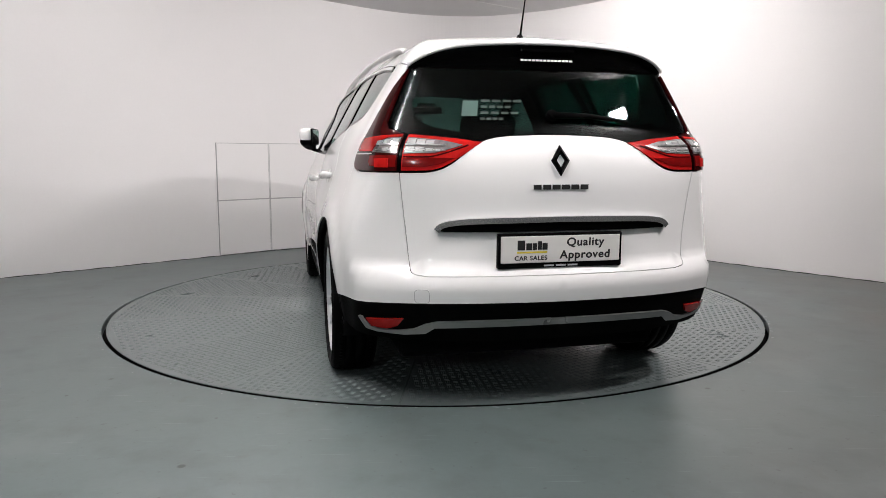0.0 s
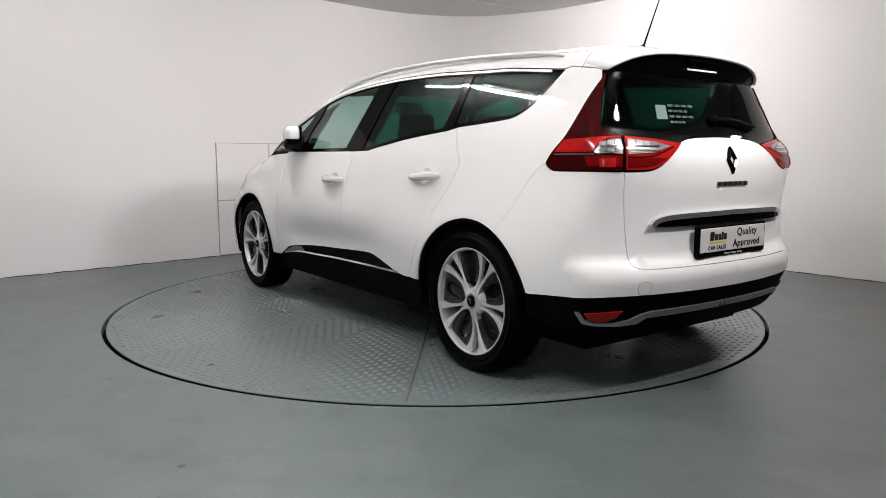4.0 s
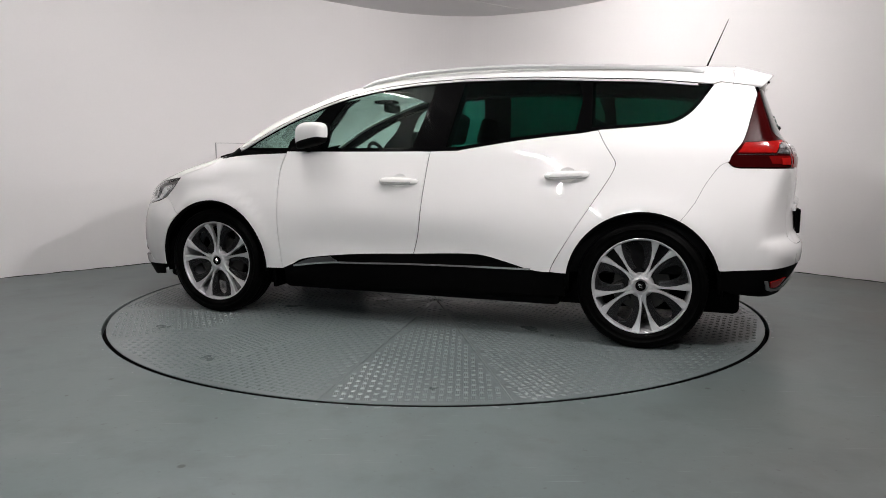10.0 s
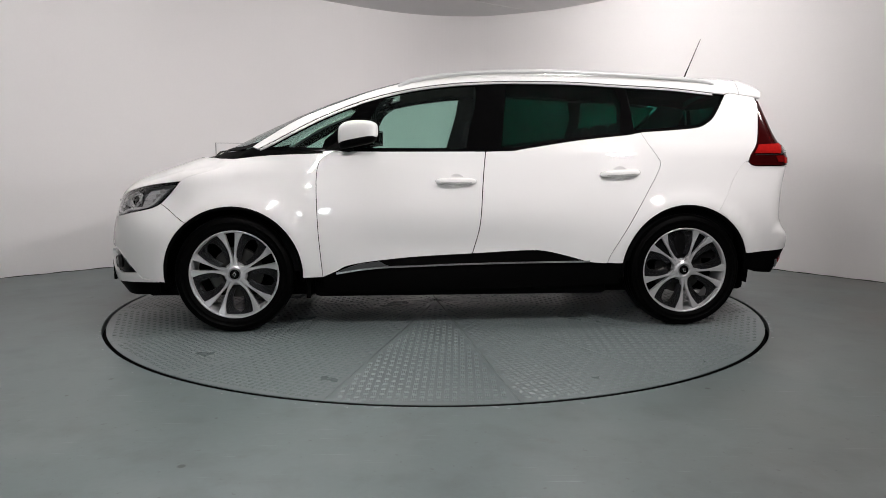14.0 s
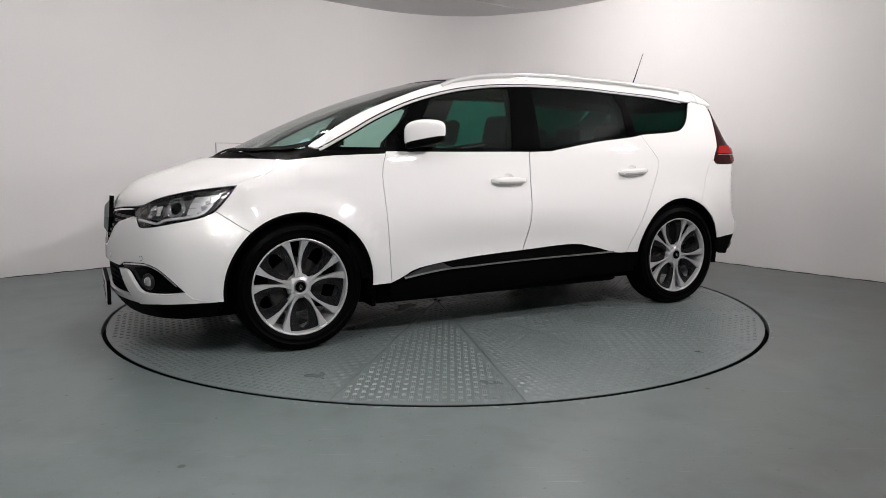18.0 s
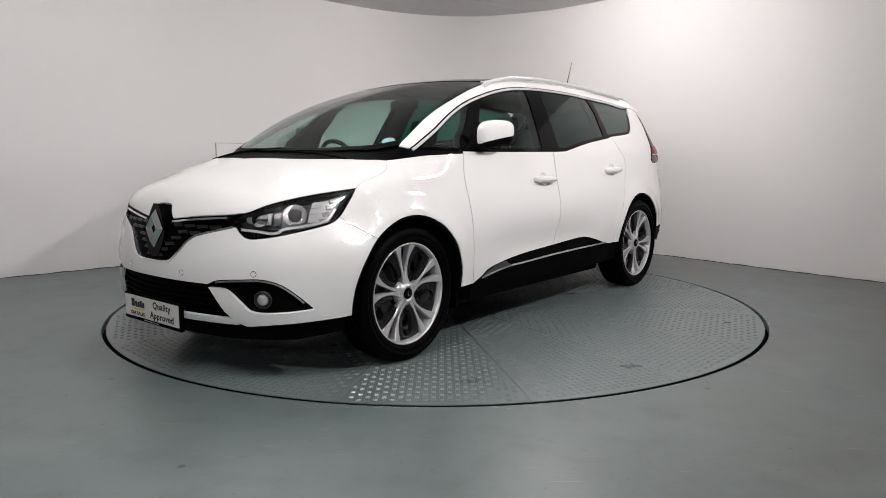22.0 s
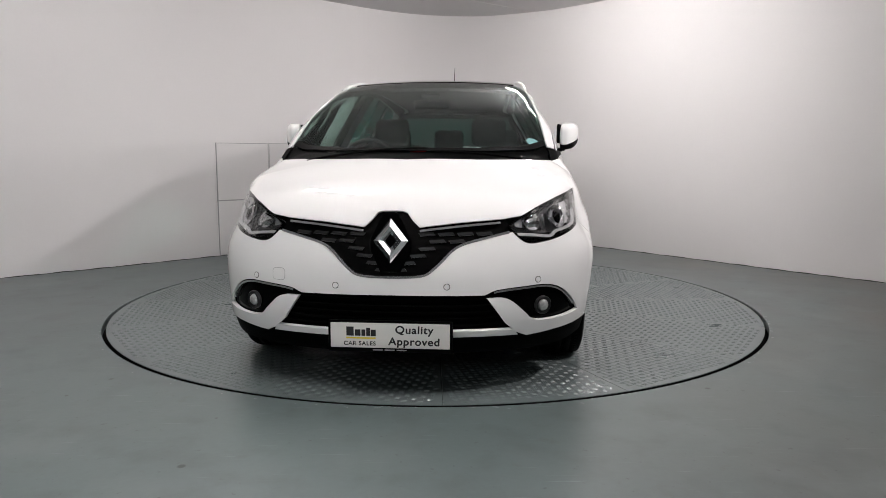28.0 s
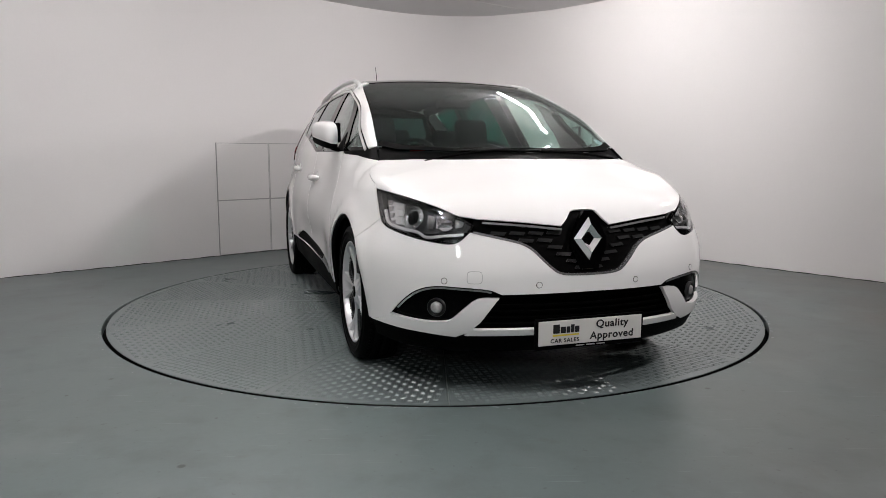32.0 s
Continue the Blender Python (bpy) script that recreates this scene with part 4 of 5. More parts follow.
def details():
    # window surrounds
    both("window_surround", ribbon(between(BELT, 1.13, -1.60)[:-1] + BELT_END[:-2], 0, .020), GLOSS, car, off=-.003, thick=.008)
    both("window_surround", ribbon([p for p in ROOF_EDGE[1:] if p[0] < 1.1], .024), GLOSS, car, off=-.003, thick=.008)
    posts = ([(.75, 1.112), (.735, 1.165), (.60, 1.275), (.530, 1.360), (.556, 1.380), (.40, 1.424), (.345, 1.436), (.40, 1.39), (.49, 1.25), (.50, 1.118), (.50, 1.105)],
             [(-.125, 1.108), (-.205, 1.412), (-.215, 1.51), (-.22, 1.520), (-.40, 1.524), (-.406, 1.512), (-.346, 1.122), (-.345, 1.108)],
             [(-1.114, 1.205), (-1.142, 1.393), (-1.106, 1.504), (-1.19, 1.503), (-1.187, 1.497), (-1.207, 1.228), (-1.2, 1.218)])
    for p in posts:
        both("window_post", p, GLOSS, car, off=-.001, thick=.008)
        both("pillar_lining", shrink(p, -.012), DARK, car, off=-.05, thick=.01, step=.08)
    both("window_strip", ribbon(ROOF_EDGE[1:-1], .019, -.007), SATIN, car, "satin chrome strip over the side windows", off=.002, thick=.006, step=.08)
    # sill cladding: bright strip and blade
    both("sill_strip", ribbon(bend([(.671, .362), (.52, .384), (.373, .397), (.181, .402), (-.168, .413), (-.898, .424)], 4), .007, .004), TRIM, car, "chrome strip on the sill", off=.002, thick=.01, step=.08)
    both("sill_blade", bend([(.671, .366), (.60, .395), (.52, .418), (.408, .432)], 4) + [(.385, .416), (.355, .404)], BLADE, car, "smoked silver blade on the sill", off=.001, thick=.01)
    # grille: bars, bright strips, badge
    wing = bend([(2.20, .790), (2.364, .777), (2.528, .758)], 3)
    skin("grille_strip", ribbon(wing, .009), TRIM, car, "chrome strip in the grille", side="left", off=.004, thick=.02)
    skin("grille_strip", ribbon(wing, .009), TRIM, car, "chrome strip in the grille", side="right", off=.004, thick=.02)
    low = bend([(2.166, .741), (2.254, .720), (2.350, .695), (2.400, .666), (2.440, .623), (2.480, .583), (2.51, .563), (2.56, .555), (S_F, .553)], 3)
    skin("grille_surround", ribbon(low, .001, .009), TRIM, car, "chrome lower edge of the grille", side="joined", off=.001, thick=.02)
    for row in range(6):
        z = .742 - row * .031
        for k in range(9):
            s = 2.235 + k * .078 + (row % 2) * .036
            lo = float(np.interp(z, [.555, .60, .66, .70, .74], [2.56, 2.47, 2.41, 2.34, 2.19]))
            if s < lo + .03 or s + .055 > 2.64 or (s + .055 > 2.545 and z > .66):
                continue
            both("grille_bar", [(s - .004, z - .003), (s + .004, z + .010), (s + .064, z + .006), (s + .056, z - .008)], GRILLE_BAR, car, off=-.010, thick=.012, step=.08)
    for right in (False,):
        p = on_flank(np.array([S_F]), np.array([.70]))[0]
        m = Matrix(((0, -.10, 1, p[0] + .004), (1, 0, 0, 0), (0, 1, .10, .695), (0, 0, 0, 1)))
        badge_plate = bmesh.new()
        out = [(-.022, .142), (.022, .142), (.045, .11), (.088, .02), (.088, -.02), (.045, -.115), (-.045, -.115), (-.088, -.02), (-.088, .02), (-.045, .11)]
        slab(badge_plate, out, -.02, .004)
        plate = part("badge_plate", badge_plate, GLOSS, car, m=m)
        bm = bmesh.new()
        diamond(bm, .076, .096, .052, .024, .022)
        part("badge", bm, CHROME, plate, "chrome diamond-shaped badge", m=pose(0, .018, .004))
    # lower grille slats
    for z in (.335, .365, .395, .425, .455):
        lo = float(np.interp(z, [.29, .44, .478], [2.14, 2.22, 2.29]))
        skin("grille_slat", [(lo, z - .006), (S_F, z - .006), (S_F, z + .003), (lo, z + .003)], BLACK, car, side="joined", off=-.022, thick=.02, step=.08)
    # fog lamps with bright eyebrows
    both("fog_trim", ribbon(FOG_TOP[2:-3], .012, -.004), TRIM, car, "satin silver eyebrow over the fog lamp", off=-.004, thick=.012, step=.05)
    for right in (False, True):
        m = mount(2.035, .413, -.012, right)
        bm = bmesh.new()
        disc(bm, .042, .03, ((1, -1.0), (1, 0), (.86, .25), (.80, -.1)))
        lamp_ = part("fog_lamp", bm, INSERT, car, smooth=True, m=m)
        bm = bmesh.new()
        disc(bm, .028, .02, ((1, -.3), (.95, .15), (.7, .45), (.35, .6), (.01, .65)))
        part("lens", bm, CLEAR_LAMP, lamp_, "clear round fog lamp lens", smooth=True)
    # parking sensors, tow cover
    for s, z in ((2.426, .517), (2.066, .535)):
        for right in (False, True):
            bm = bmesh.new()
            disc(bm, .012, .003, ((1, -1), (1, .5), (.85, .8), (.8, .3), (.01, .4)), 16)
            sensor = part("parking_sensor", bm, PAINT, car, m=mount(s, z, 0, right))
            bm = bmesh.new()
            disc(bm, .0145, .001, ((1, -1), (1, .6), (.82, .7)), 20)
            part("ring", bm, INK, sensor, "thin dark ring round the sensor")
    # thin joints round the towing-eye covers
    for s0, s1, z0, z1, side in ((2.152, 2.206, .526, .577, "right"), (-2.42, -2.369, .487, .54, "left")):
        ds, dz = (s1 - s0) / 2, (z1 - z0) / 2
        turns_ = [2 * math.pi * i / 32 for i in range(32)]
        out = [((s0 + s1) / 2 + ds * math.copysign(abs(math.cos(a)) ** .45, math.cos(a)), (z0 + z1) / 2 + dz * math.copysign(abs(math.sin(a)) ** .45, math.sin(a))) for a in turns_]
        cover = skin("towing_cover", out, PAINT, car, side=side, off=.0018, thick=.004)
        skin("joint", shrink(out, -.0022), JOINT, cover, side=side, off=.0008, thick=.003)
    # head lamps
    for right in (False, True):
        bm = bmesh.new()
        disc(bm, .054, .05, ((.5, -1.0), (.7, -.75), (.92, -.3), (1, .05), (.97, .12), (.93, .0), (.74, -.35), (.72, .05), (.64, .10), (.60, -.1)), 32)
        shell = part("projector", bm, CHROME, car, "chrome projector ring in the head lamp", smooth=True, m=mount(1.905, .806, -.022, right))
        bm = bmesh.new()
        disc(bm, .032, .03, ((1, -.5), (.9, .05), (.6, .35), (.01, .5)))
        part("projector_lens", bm, GLOSS, shell, smooth=True)
        bm = bmesh.new()
        disc(bm, .040, .035, ((.35, -1.0), (.6, -.8), (.85, -.4), (1, .1)))
        part("reflector", bm, CHROME, car, "bright bowl of the indicator", smooth=True, m=mount(2.055, .790, -.02, right))
        for k in range(4):
            bm = bmesh.new()
            box(bm, -.016, .016, -.011, .011, -.01, .006, .003)
            part("lamp_cell", bm, CLEAR_LAMP, car, m=mount(1.735 + .016 * k, .868 - .030 * k, -.028, right) @ pose(0, 0, 0, 0, 0, 8))
    for a, b in ((0, .30), (.34, .64), (.68, 1)):
        z0, z1 = .868 - .10 * a, .868 - .10 * b
        both("lamp_reflector", [(1.70 + .07 * a, z0 + .012), (1.83 + .02 * a, z0 + .006), (1.83 + .02 * b, z1 + .006), (1.70 + .07 * b, z1 + .004)], SILVER, car, off=-.030, thick=.012, step=.03)
    for k in range(4):
        s = 1.965 + .042 * k
        both("lamp_facet", [(s, .835 - .008 * k), (s + .038, .828 - .010 * k), (s + .030, .762 + .004 * k), (s + .004, .768)], SILVER if k % 2 else CHROME, car, off=-.045 + .008 * (k % 2), thick=.006, step=.03)
    both("lamp_shade", bend([(2.15, .752), (2.06, .745), (1.97, .742), (1.88, .756)], 3) + bend([(1.90, .728), (1.99, .708), (2.07, .697), (2.13, .716)], 3), GLOSS, car, off=-.030, thick=.006, step=.03)
    both("lamp_strip", ribbon(bend([(2.13, .742), (2.05, .735), (1.985, .728), (1.945, .748), (1.85, .762), (1.775, .782), (1.735, .83)], 3), .012), SILVER, car, "bright strip along the foot of the head lamp", off=-.006, thick=.012)
    both("lamp_rim", LAMP_TOP + LAMP_LOW[1:] + [LAMP_TOP[0]] + shrink((LAMP_TOP + LAMP_LOW[1:])[:-1], .009)[::-1], GLOSS, car, off=-.002, thick=.02, step=.05)
    # tail lamps: clear cells, bright bars, black rim
    for side, right in (("left", False), ("right", True)):
        skin("lamp_cells", [(-2.186, 1.089), (-2.212, 1.128), (-2.243, 1.141), (-2.288, 1.142), (-2.288, 1.084)], CELL, car, "clear cells in the tail lamp", side=side, off=.010, thick=.01, step=.025)
        skin("lamp_cells", [(-2.312, 1.083), (-2.312, 1.144), (-2.443, 1.131), (-2.525, 1.115), (-2.43, 1.087)], CELL, car, "clear cells in the tailgate lamp", side=side, off=.010, thick=.01, step=.025)
        for z in (1.100, 1.118):
            skin("lamp_bar", [(-2.312, z), (-2.46, z - .003), (-2.46, z - .007), (-2.312, z - .005)], CHROME, car, side=side, off=.0125, thick=.005, step=.03)
            skin("lamp_bar", [(-2.205, z), (-2.288, z), (-2.288, z - .004), (-2.205, z - .004)], CHROME, car, side=side, off=.0125, thick=.005, step=.03)
        skin("light_guide", ribbon(bend([(-2.02, 1.085), (-2.10, 1.086), (-2.185, 1.087)], 3), .005), CHROME, car, side=side, off=.008, thick=.006)
        skin("light_guide", ribbon(bend([(-2.312, 1.074), (-2.40, 1.074), (-2.46, 1.088), (-2.545, 1.118)], 3), .005), RED_DARK, car, side=side, off=.008, thick=.006)
        skin("lower_lens", [(-2.312, 1.032), (-2.395, 1.033), (-2.440, 1.042), (-2.50, 1.066), (-2.40, 1.068), (-2.312, 1.068)], RED_MID, car, side=side, off=.009, thick=.006, step=.025)
        skin("middle_lens", [(-2.022, 1.093), (-2.062, 1.143), (-2.20, 1.150), (-2.288, 1.155), (-2.288, 1.146), (-2.236, 1.144), (-2.206, 1.129), (-2.182, 1.093)], RED, car, side=side, off=.0095, thick=.006, step=.025)
    both("lower_lens", [(-2.165, 1.035), (-2.288, 1.033), (-2.288, 1.076), (-2.150, 1.077)], RED_MID, car, off=.0085, thick=.004, step=.025)
    for k in range(4):
        for z0, z1 in ((1.089, 1.108), (1.113, 1.136)):
            a = -2.316 - .034 * k
            if z1 < 1.12 or k < 3:
                both("lamp_cell", [(a, z0 + .001 * k), (a - .030, z0 + .001 * k), (a - .030, z1 - .003 * k), (a, z1 - .003 * k)], CLEAR_LAMP, car, off=.0125, thick=.004, step=.05)
    for k in range(3):
        for z0, z1 in ((1.091, 1.108), (1.113, 1.137)):
            a = -2.284 + .028 * k
            if k < 2 or z0 > 1.1:
                both("lamp_cell", [(a, z0), (a + .025, z0 + .001), (a + .022, z1 - .004 * k), (a, z1 - .003 * k)], CLEAR_LAMP, car, off=.0125, thick=.004, step=.05)
    both("lamp_patch", [(-2.208, 1.030), (-2.262, 1.030), (-2.262, 1.066), (-2.204, 1.065)], RED, car, off=.011, thick=.004)
    both("lamp_gasket", TAIL_OUT + [(-2.30, 1.012), (-2.40, 1.014), (-2.45, 1.026), (-2.51, 1.064), (-2.602, 1.130), (-2.50, 1.145), (-2.40, 1.153), (-2.31, 1.162), (-2.226, 1.185), (-2.211, 1.21), (-2.228, 1.35)], GLOSS, car, off=-.004, thick=.01)
    # tailgate: garnish, badge, name bar, camera lens
    top = bend([(-2.424, .782), (-2.445, .803), (-2.49, .816), (-2.6, .824), (S_R, .829)], 4)
    g = skin("tailgate_garnish", top + [(S_R, .772), (-2.55, .770), (-2.45, .772)], GLOSS, car, "black garnish with a chrome upper edge", side="joined", off=.016, thick=.03)
    skin("garnish_edge", ribbon(top, .019, .004), TRIM, g, side="joined", off=.022, thick=.03)
    m = mount(S_R, 1.058, .004)
    bm = bmesh.new()
    diamond(bm, .040, .064, .022, .014, .010)
    part("rear_badge", bm, GLOSS, car, "dark diamond-shaped badge", m=m)
    m = mount(S_R, .951, .003)
    for k in range(6):
        bar("name_bar", -.118 + k * .041, -.084 + k * .041, -.010, .010, INK, car, m, .0015)
    # rear valance: silver strip, reflectors
    both("reflector_lens", [(-2.165, .402), (-2.315, .412), (-2.285, .378), (-2.24, .362), (-2.18, .370)], RED, car, "red rear reflector", off=.002)
    strip = [(-2.128, .408), (-2.155, .357), (-2.20, .345), (-2.30, .338), (-2.385, .345), (-2.425, .372), (-2.6, .376), (S_R, .378), (S_R, .406), (-2.6, .405), (-2.44, .401), (-2.39, .388),
             (-2.345, .365), (-2.28, .354), (-2.20, .358), (-2.168, .372), (-2.145, .408)]
    skin("valance_strip", strip, VALANCE, car, "satin silver strip along the valance", side="joined", off=.003)
    # paper sticker and print on the rear window
    skin("window_sticker", [(-2.50, 1.295), (-2.57, 1.295), (-2.57, 1.235), (-2.50, 1.235)], STICKER, car, "small pale green sticker on the rear window", side="left", off=.001, thick=.003)
    for row, (s0, s1) in enumerate(((-2.585, -2.80), (-2.585, -2.74), (-2.585, -2.78), (-2.585, -2.70))):
        z = 1.300 - row * .024
        for q in range(4):
            w = (s1 - s0) / 4
            skin("window_print", [(s0 + q * w, z), (s0 + (q + .75) * w, z), (s0 + (q + .75) * w, z - .009), (s0 + q * w, z - .009)], DIM_INK, car, side="left", off=.0005, thick=.002, step=.1)
    # fine joint where the spoiler meets the roof
    both("spoiler_joint", ribbon([(-2.117, 1.449), (-2.140, 1.49), edge_line(-1.955, -1.96, 2)[0]], .0015, .0015), JOINT, car, off=.0008, thick=.003)
    skin("spoiler_joint", [(-1.958, 0), (-1.958, .53), (-1.962, .53), (-1.962, 0)], JOINT, car, way="top", side="joined", off=.0008, thick=.003, step=.1)
    spoiler()


def slab(bm, outline, z0, z1):
    lo = [bm.verts.new((x, y, z0)) for x, y in outline]
    hi = [bm.verts.new((x, y, z1)) for x, y in outline]
    bm.faces.new(lo[::-1])
    bm.faces.new(hi)
    n = len(outline)
    for i in range(n):
        bm.faces.new((lo[i], lo[(i + 1) % n], hi[(i + 1) % n], hi[i]))
    bmesh.ops.recalc_face_normals(bm, faces=bm.faces)


def diamond(bm, w, h, iw, ridge, depth):
    """A hollow diamond with a raised ridge, facing local z."""
    def ring(a, b, z, skew=0.0):
        return [bm.verts.new((x * a, y * b + skew * x, z)) for x, y in ((0, 1), (1, 0), (0, -1), (-1, 0))]
    k = 1 - iw / w
    o, r, i, d = ring(w, h, 0), ring(w * (1 + k) / 2, h * (1 + k) / 2, depth), ring(w * k, h * k, .003), ring(w * k, h * k, -.01)
    e = ring(w, h, -.01)
    for a, b in ((e, o), (o, r), (r, i), (i, d)):
        for q in range(4):
            bm.faces.new((a[q], a[(q + 1) % 4], b[(q + 1) % 4], b[q]))
    bmesh.ops.recalc_face_normals(bm, faces=bm.faces)


def spoiler():
    """A thin white lip that carries the roof on over the rear window, black beneath it down to the glass."""
    top, under = bmesh.new(), bmesh.new()
    tops, unders = [], []
    for y in np.linspace(-.582, .582, 49):
        k = abs(y) / .582
        end = -2.192 + .058 * k ** 2.2 + .036 * k ** 10
        row, below = [], []
        z0 = float(on_top(np.array([-1.968]), np.array([abs(y)]))[0, 2])
        z1 = 1.536 - .09 * y * y - .055 * k ** 6
        for u in np.linspace(0, 1, 9):
            row.append((-1.968 + (end + 1.968) * u, z0 + .0015 + (z1 - z0) * u ** 1.3))
        lip = row[-1][1]
        row += [(end - .004, lip - .004), (end - .005, lip - .012), (end + .002, lip - .018), (end + .03, lip - .016), (-1.99, z0 - .03)]
        tops.append([top.verts.new((x, y, z)) for x, z in row])
        foot = float(tail_x(1.43)) + .14 * y * y + .25 * y ** 4
        for u in np.linspace(0, 1, 5):
            a, b = Vector((end + .008, lip - .013)), Vector((min(foot - .001, end + .05), 1.424 if k < .93 else min(1.424, lip - .014)))
            p = a.lerp(b, u)
            below.append(under.verts.new((p.x + .010 * math.sin(math.pi * u), y, p.y)))
        below += [under.verts.new((below[-1].co.x + .03, y, below[-1].co.z)), under.verts.new((end + .05, y, lip - .016))]
        unders.append(below)
    for bm, rows in ((top, tops), (under, unders)):
        for a, b in zip(rows, rows[1:]):
            for q in range(len(a) - 1):
                bm.faces.new((a[q], a[q + 1], b[q + 1], b[q]))
        bm.faces.new(rows[0])
        bm.faces.new(rows[-1][::-1])
        bmesh.ops.recalc_face_normals(bm, faces=bm.faces)
    part("spoiler", top, PAINT, car, smooth=True)
    band = part("spoiler_underside", under, GLOSS, car, "gloss black band under the spoiler", smooth=True)
    bm = bmesh.new()
    box(bm, -2.183, -2.172, -.12, .12, 1.494, 1.506, .002)
    part("brake_lamp", bm, GLOSS, car, "dark high brake lamp under the spoiler")
    m = Matrix(((0, .35, -.937, -2.170), (-1, 0, 0, 0), (0, .937, .35, 1.462), (0, 0, 0, 1)))
    for k in range(14):
        bar("band_lettering", -.116 + k * .0168, -.1035 + k * .0168, -.004, .004, PLATE_WHITE, band, m, .0012)


details()


# ---- wheels ----
def wheel_meshes():
    """The meshes of one wheel, its axle along local y, the face towards +y."""
    made = {}

    def keep(name, bm, smooth=False):
        bmesh.ops.recalc_face_normals(bm, faces=bm.faces)
        data = bpy.data.meshes.new(name)
        bm.to_mesh(data)
        bm.free()
        if smooth:
            data.polygons.foreach_set("use_smooth", [True] * len(data.polygons))
        made[name] = data

    bm = bmesh.new()
    lathe(bm, [(.268, -.095), (.290, -.104), (.325, -.104), (.345, -.097), (.3545, -.082), (.357, -.06), (.357, -.052), (.350, -.050), (.350, -.044), (.358, -.042), (.358, -.004), (.350, -.002), (.350, .004),
               (.358, .006), (.358, .042), (.350, .044), (.350, .050), (.357, .052), (.357, .06), (.3545, .082), (.348, .094), (.3475, .0965), (.338, .1025), (.322, .107), (.3215, .1085), (.316, .1090), (.3155, .1075), (.295, .1055),
               (.2925, .1065), (.290, .1050), (.275, .100), (.266, .093), (.262, .088)], 96)
    for k in range(96):
        a = 2 * math.pi * k / 96
        for y0, y1 in ((.062, .073), (-.073, -.062)):
            m = Matrix.Rotation(-a, 4, "Y")
            box(bm, .350, .3570, y0, y1, -.008, .004, m=m)
    keep("tyre", bm, True)
    bm = bmesh.new()
    lathe(bm, [(.262, .088), (.264, .0935), (.261, .0965), (.255, .0965), (.252, .092), (.249, .080), (.243, .050), (.240, -.06), (.250, -.095), (.262, -.095)], 96)
    keep("rim", bm, True)
    # one arm of a spoke pair
    def arm(sign):
        bm = bmesh.new()
        rows = []
        for i in range(15):
            r = .052 + (.2535 - .052) * i / 14
            if r < .088:
                inner = .0
            else:
                inner = .031 * ((r - .088) / .165) ** .85 / r
            outer = math.radians(float(np.interp(r, [.052, .075, .10, .13, .17, .21, .2535], [29, 15, 10.6, 10.0, 11.6, 14.2, 17.8])))
            y = .083 - .010 * math.sin(math.pi * min(1, (r - .05) / .2)) + .010 * (r / .25) ** 3 - .004
            row = []
            for a, dy in ((outer, -.032), (outer, -.004), (outer - .0025 / r, 0), (inner + .002 / r, 0), (inner, -.004), (inner, -.032)):
                row.append(bm.verts.new((r * math.sin(sign * a), y + dy, r * math.cos(a))))
            rows.append(row)
        for a, b in zip(rows, rows[1:]):
            for k in range(6):
                bm.faces.new((a[k], a[(k + 1) % 6], b[(k + 1) % 6], b[k]))
        bm.faces.new(rows[0])
        bm.faces.new(rows[-1][::-1])
        return bm
    keep("spoke_left", arm(-1))
    keep("spoke_right", arm(1))
    # dark textured petals in the windows between the pairs
    bm = bmesh.new()
    for sign in (-1, 1):
        rows = []
        for i in range(11):
            r = .095 + (.250 - .095) * i / 10
            edge = math.radians(36 - float(np.interp(r, [.09, .10, .13, .17, .21, .2535], [13, 11.5, 10.4, 11.8, 14.2, 17.6])))
            hole = math.radians(float(np.interp(r, [.095, .12, .15, .19, .215, .235, .25], [9, 12.5, 13.5, 10.5, 8.5, 0, 0])))
            hole = min(hole, edge - .02)
            rows.append([bm.verts.new((r * math.sin(sign * a), .066 + dy, r * math.cos(a))) for a, dy in ((edge, -.02), (edge, 0), (hole, -.006), (hole, -.03))])
        for a, b in zip(rows, rows[1:]):
            for k in range(3):
                bm.faces.new((a[k], a[k + 1], b[k + 1], b[k]))
        for i in range(1, 17):
            r = .10 + i * .0085
            edge = math.radians(36 - float(np.interp(r, [.09, .10, .13, .17, .21, .2535], [13, 11.5, 10.4, 11.8, 14.2, 17.6]))) - .004 / r
            hole = math.radians(float(np.interp(r, [.095, .12, .15, .19, .215, .235, .25], [9, 12.5, 13.5, 10.5, 8.5, 2, 1]))) + .004 / r
            n = int((edge - hole) * r / .0115)
            for k in range(n):
                a = hole + (k + .5 * (i % 2) + .25) * .0115 / r
                if a > edge or r > .243:
                    continue
                c = Vector((r * math.sin(sign * a), .064, r * math.cos(a)))
                base = [bm.verts.new(c + Vector((dx, 0, dz))) for dx, dz in ((.0054, 0), (0, .0046), (-.0054, 0), (0, -.0046))]
                tip = bm.verts.new(c + Vector((0, .0050, 0)))
                for q in range(4):
                    bm.faces.new((base[q], base[(q + 1) % 4], tip))
    data = bpy.data.meshes.new("petal_insert")
    bm.to_mesh(data)
    bm.free()
    made["petal_insert"] = data
    bm = bmesh.new()
    lathe(bm, [(.072, .045), (.066, .068), (.054, .078), (.040, .084), (.038, .0845), (.037, .081), (.0005, .082)], 32)
    keep("hub", bm, True)
    bm = bmesh.new()
    lathe(bm, [(.029, .080), (.029, .087), (.026, .0895), (.0005, .0905)], 28)
    keep("centre_cap", bm, True)
    bm = bmesh.new()
    diamond(bm, .011, .017, .005, .002, .002)
    bmesh.ops.transform(bm, matrix=Matrix.Translation((0, .0905, 0)) @ Matrix.Rotation(radians(-90), 4, "X"), verts=bm.verts)
    keep("cap_badge", bm)
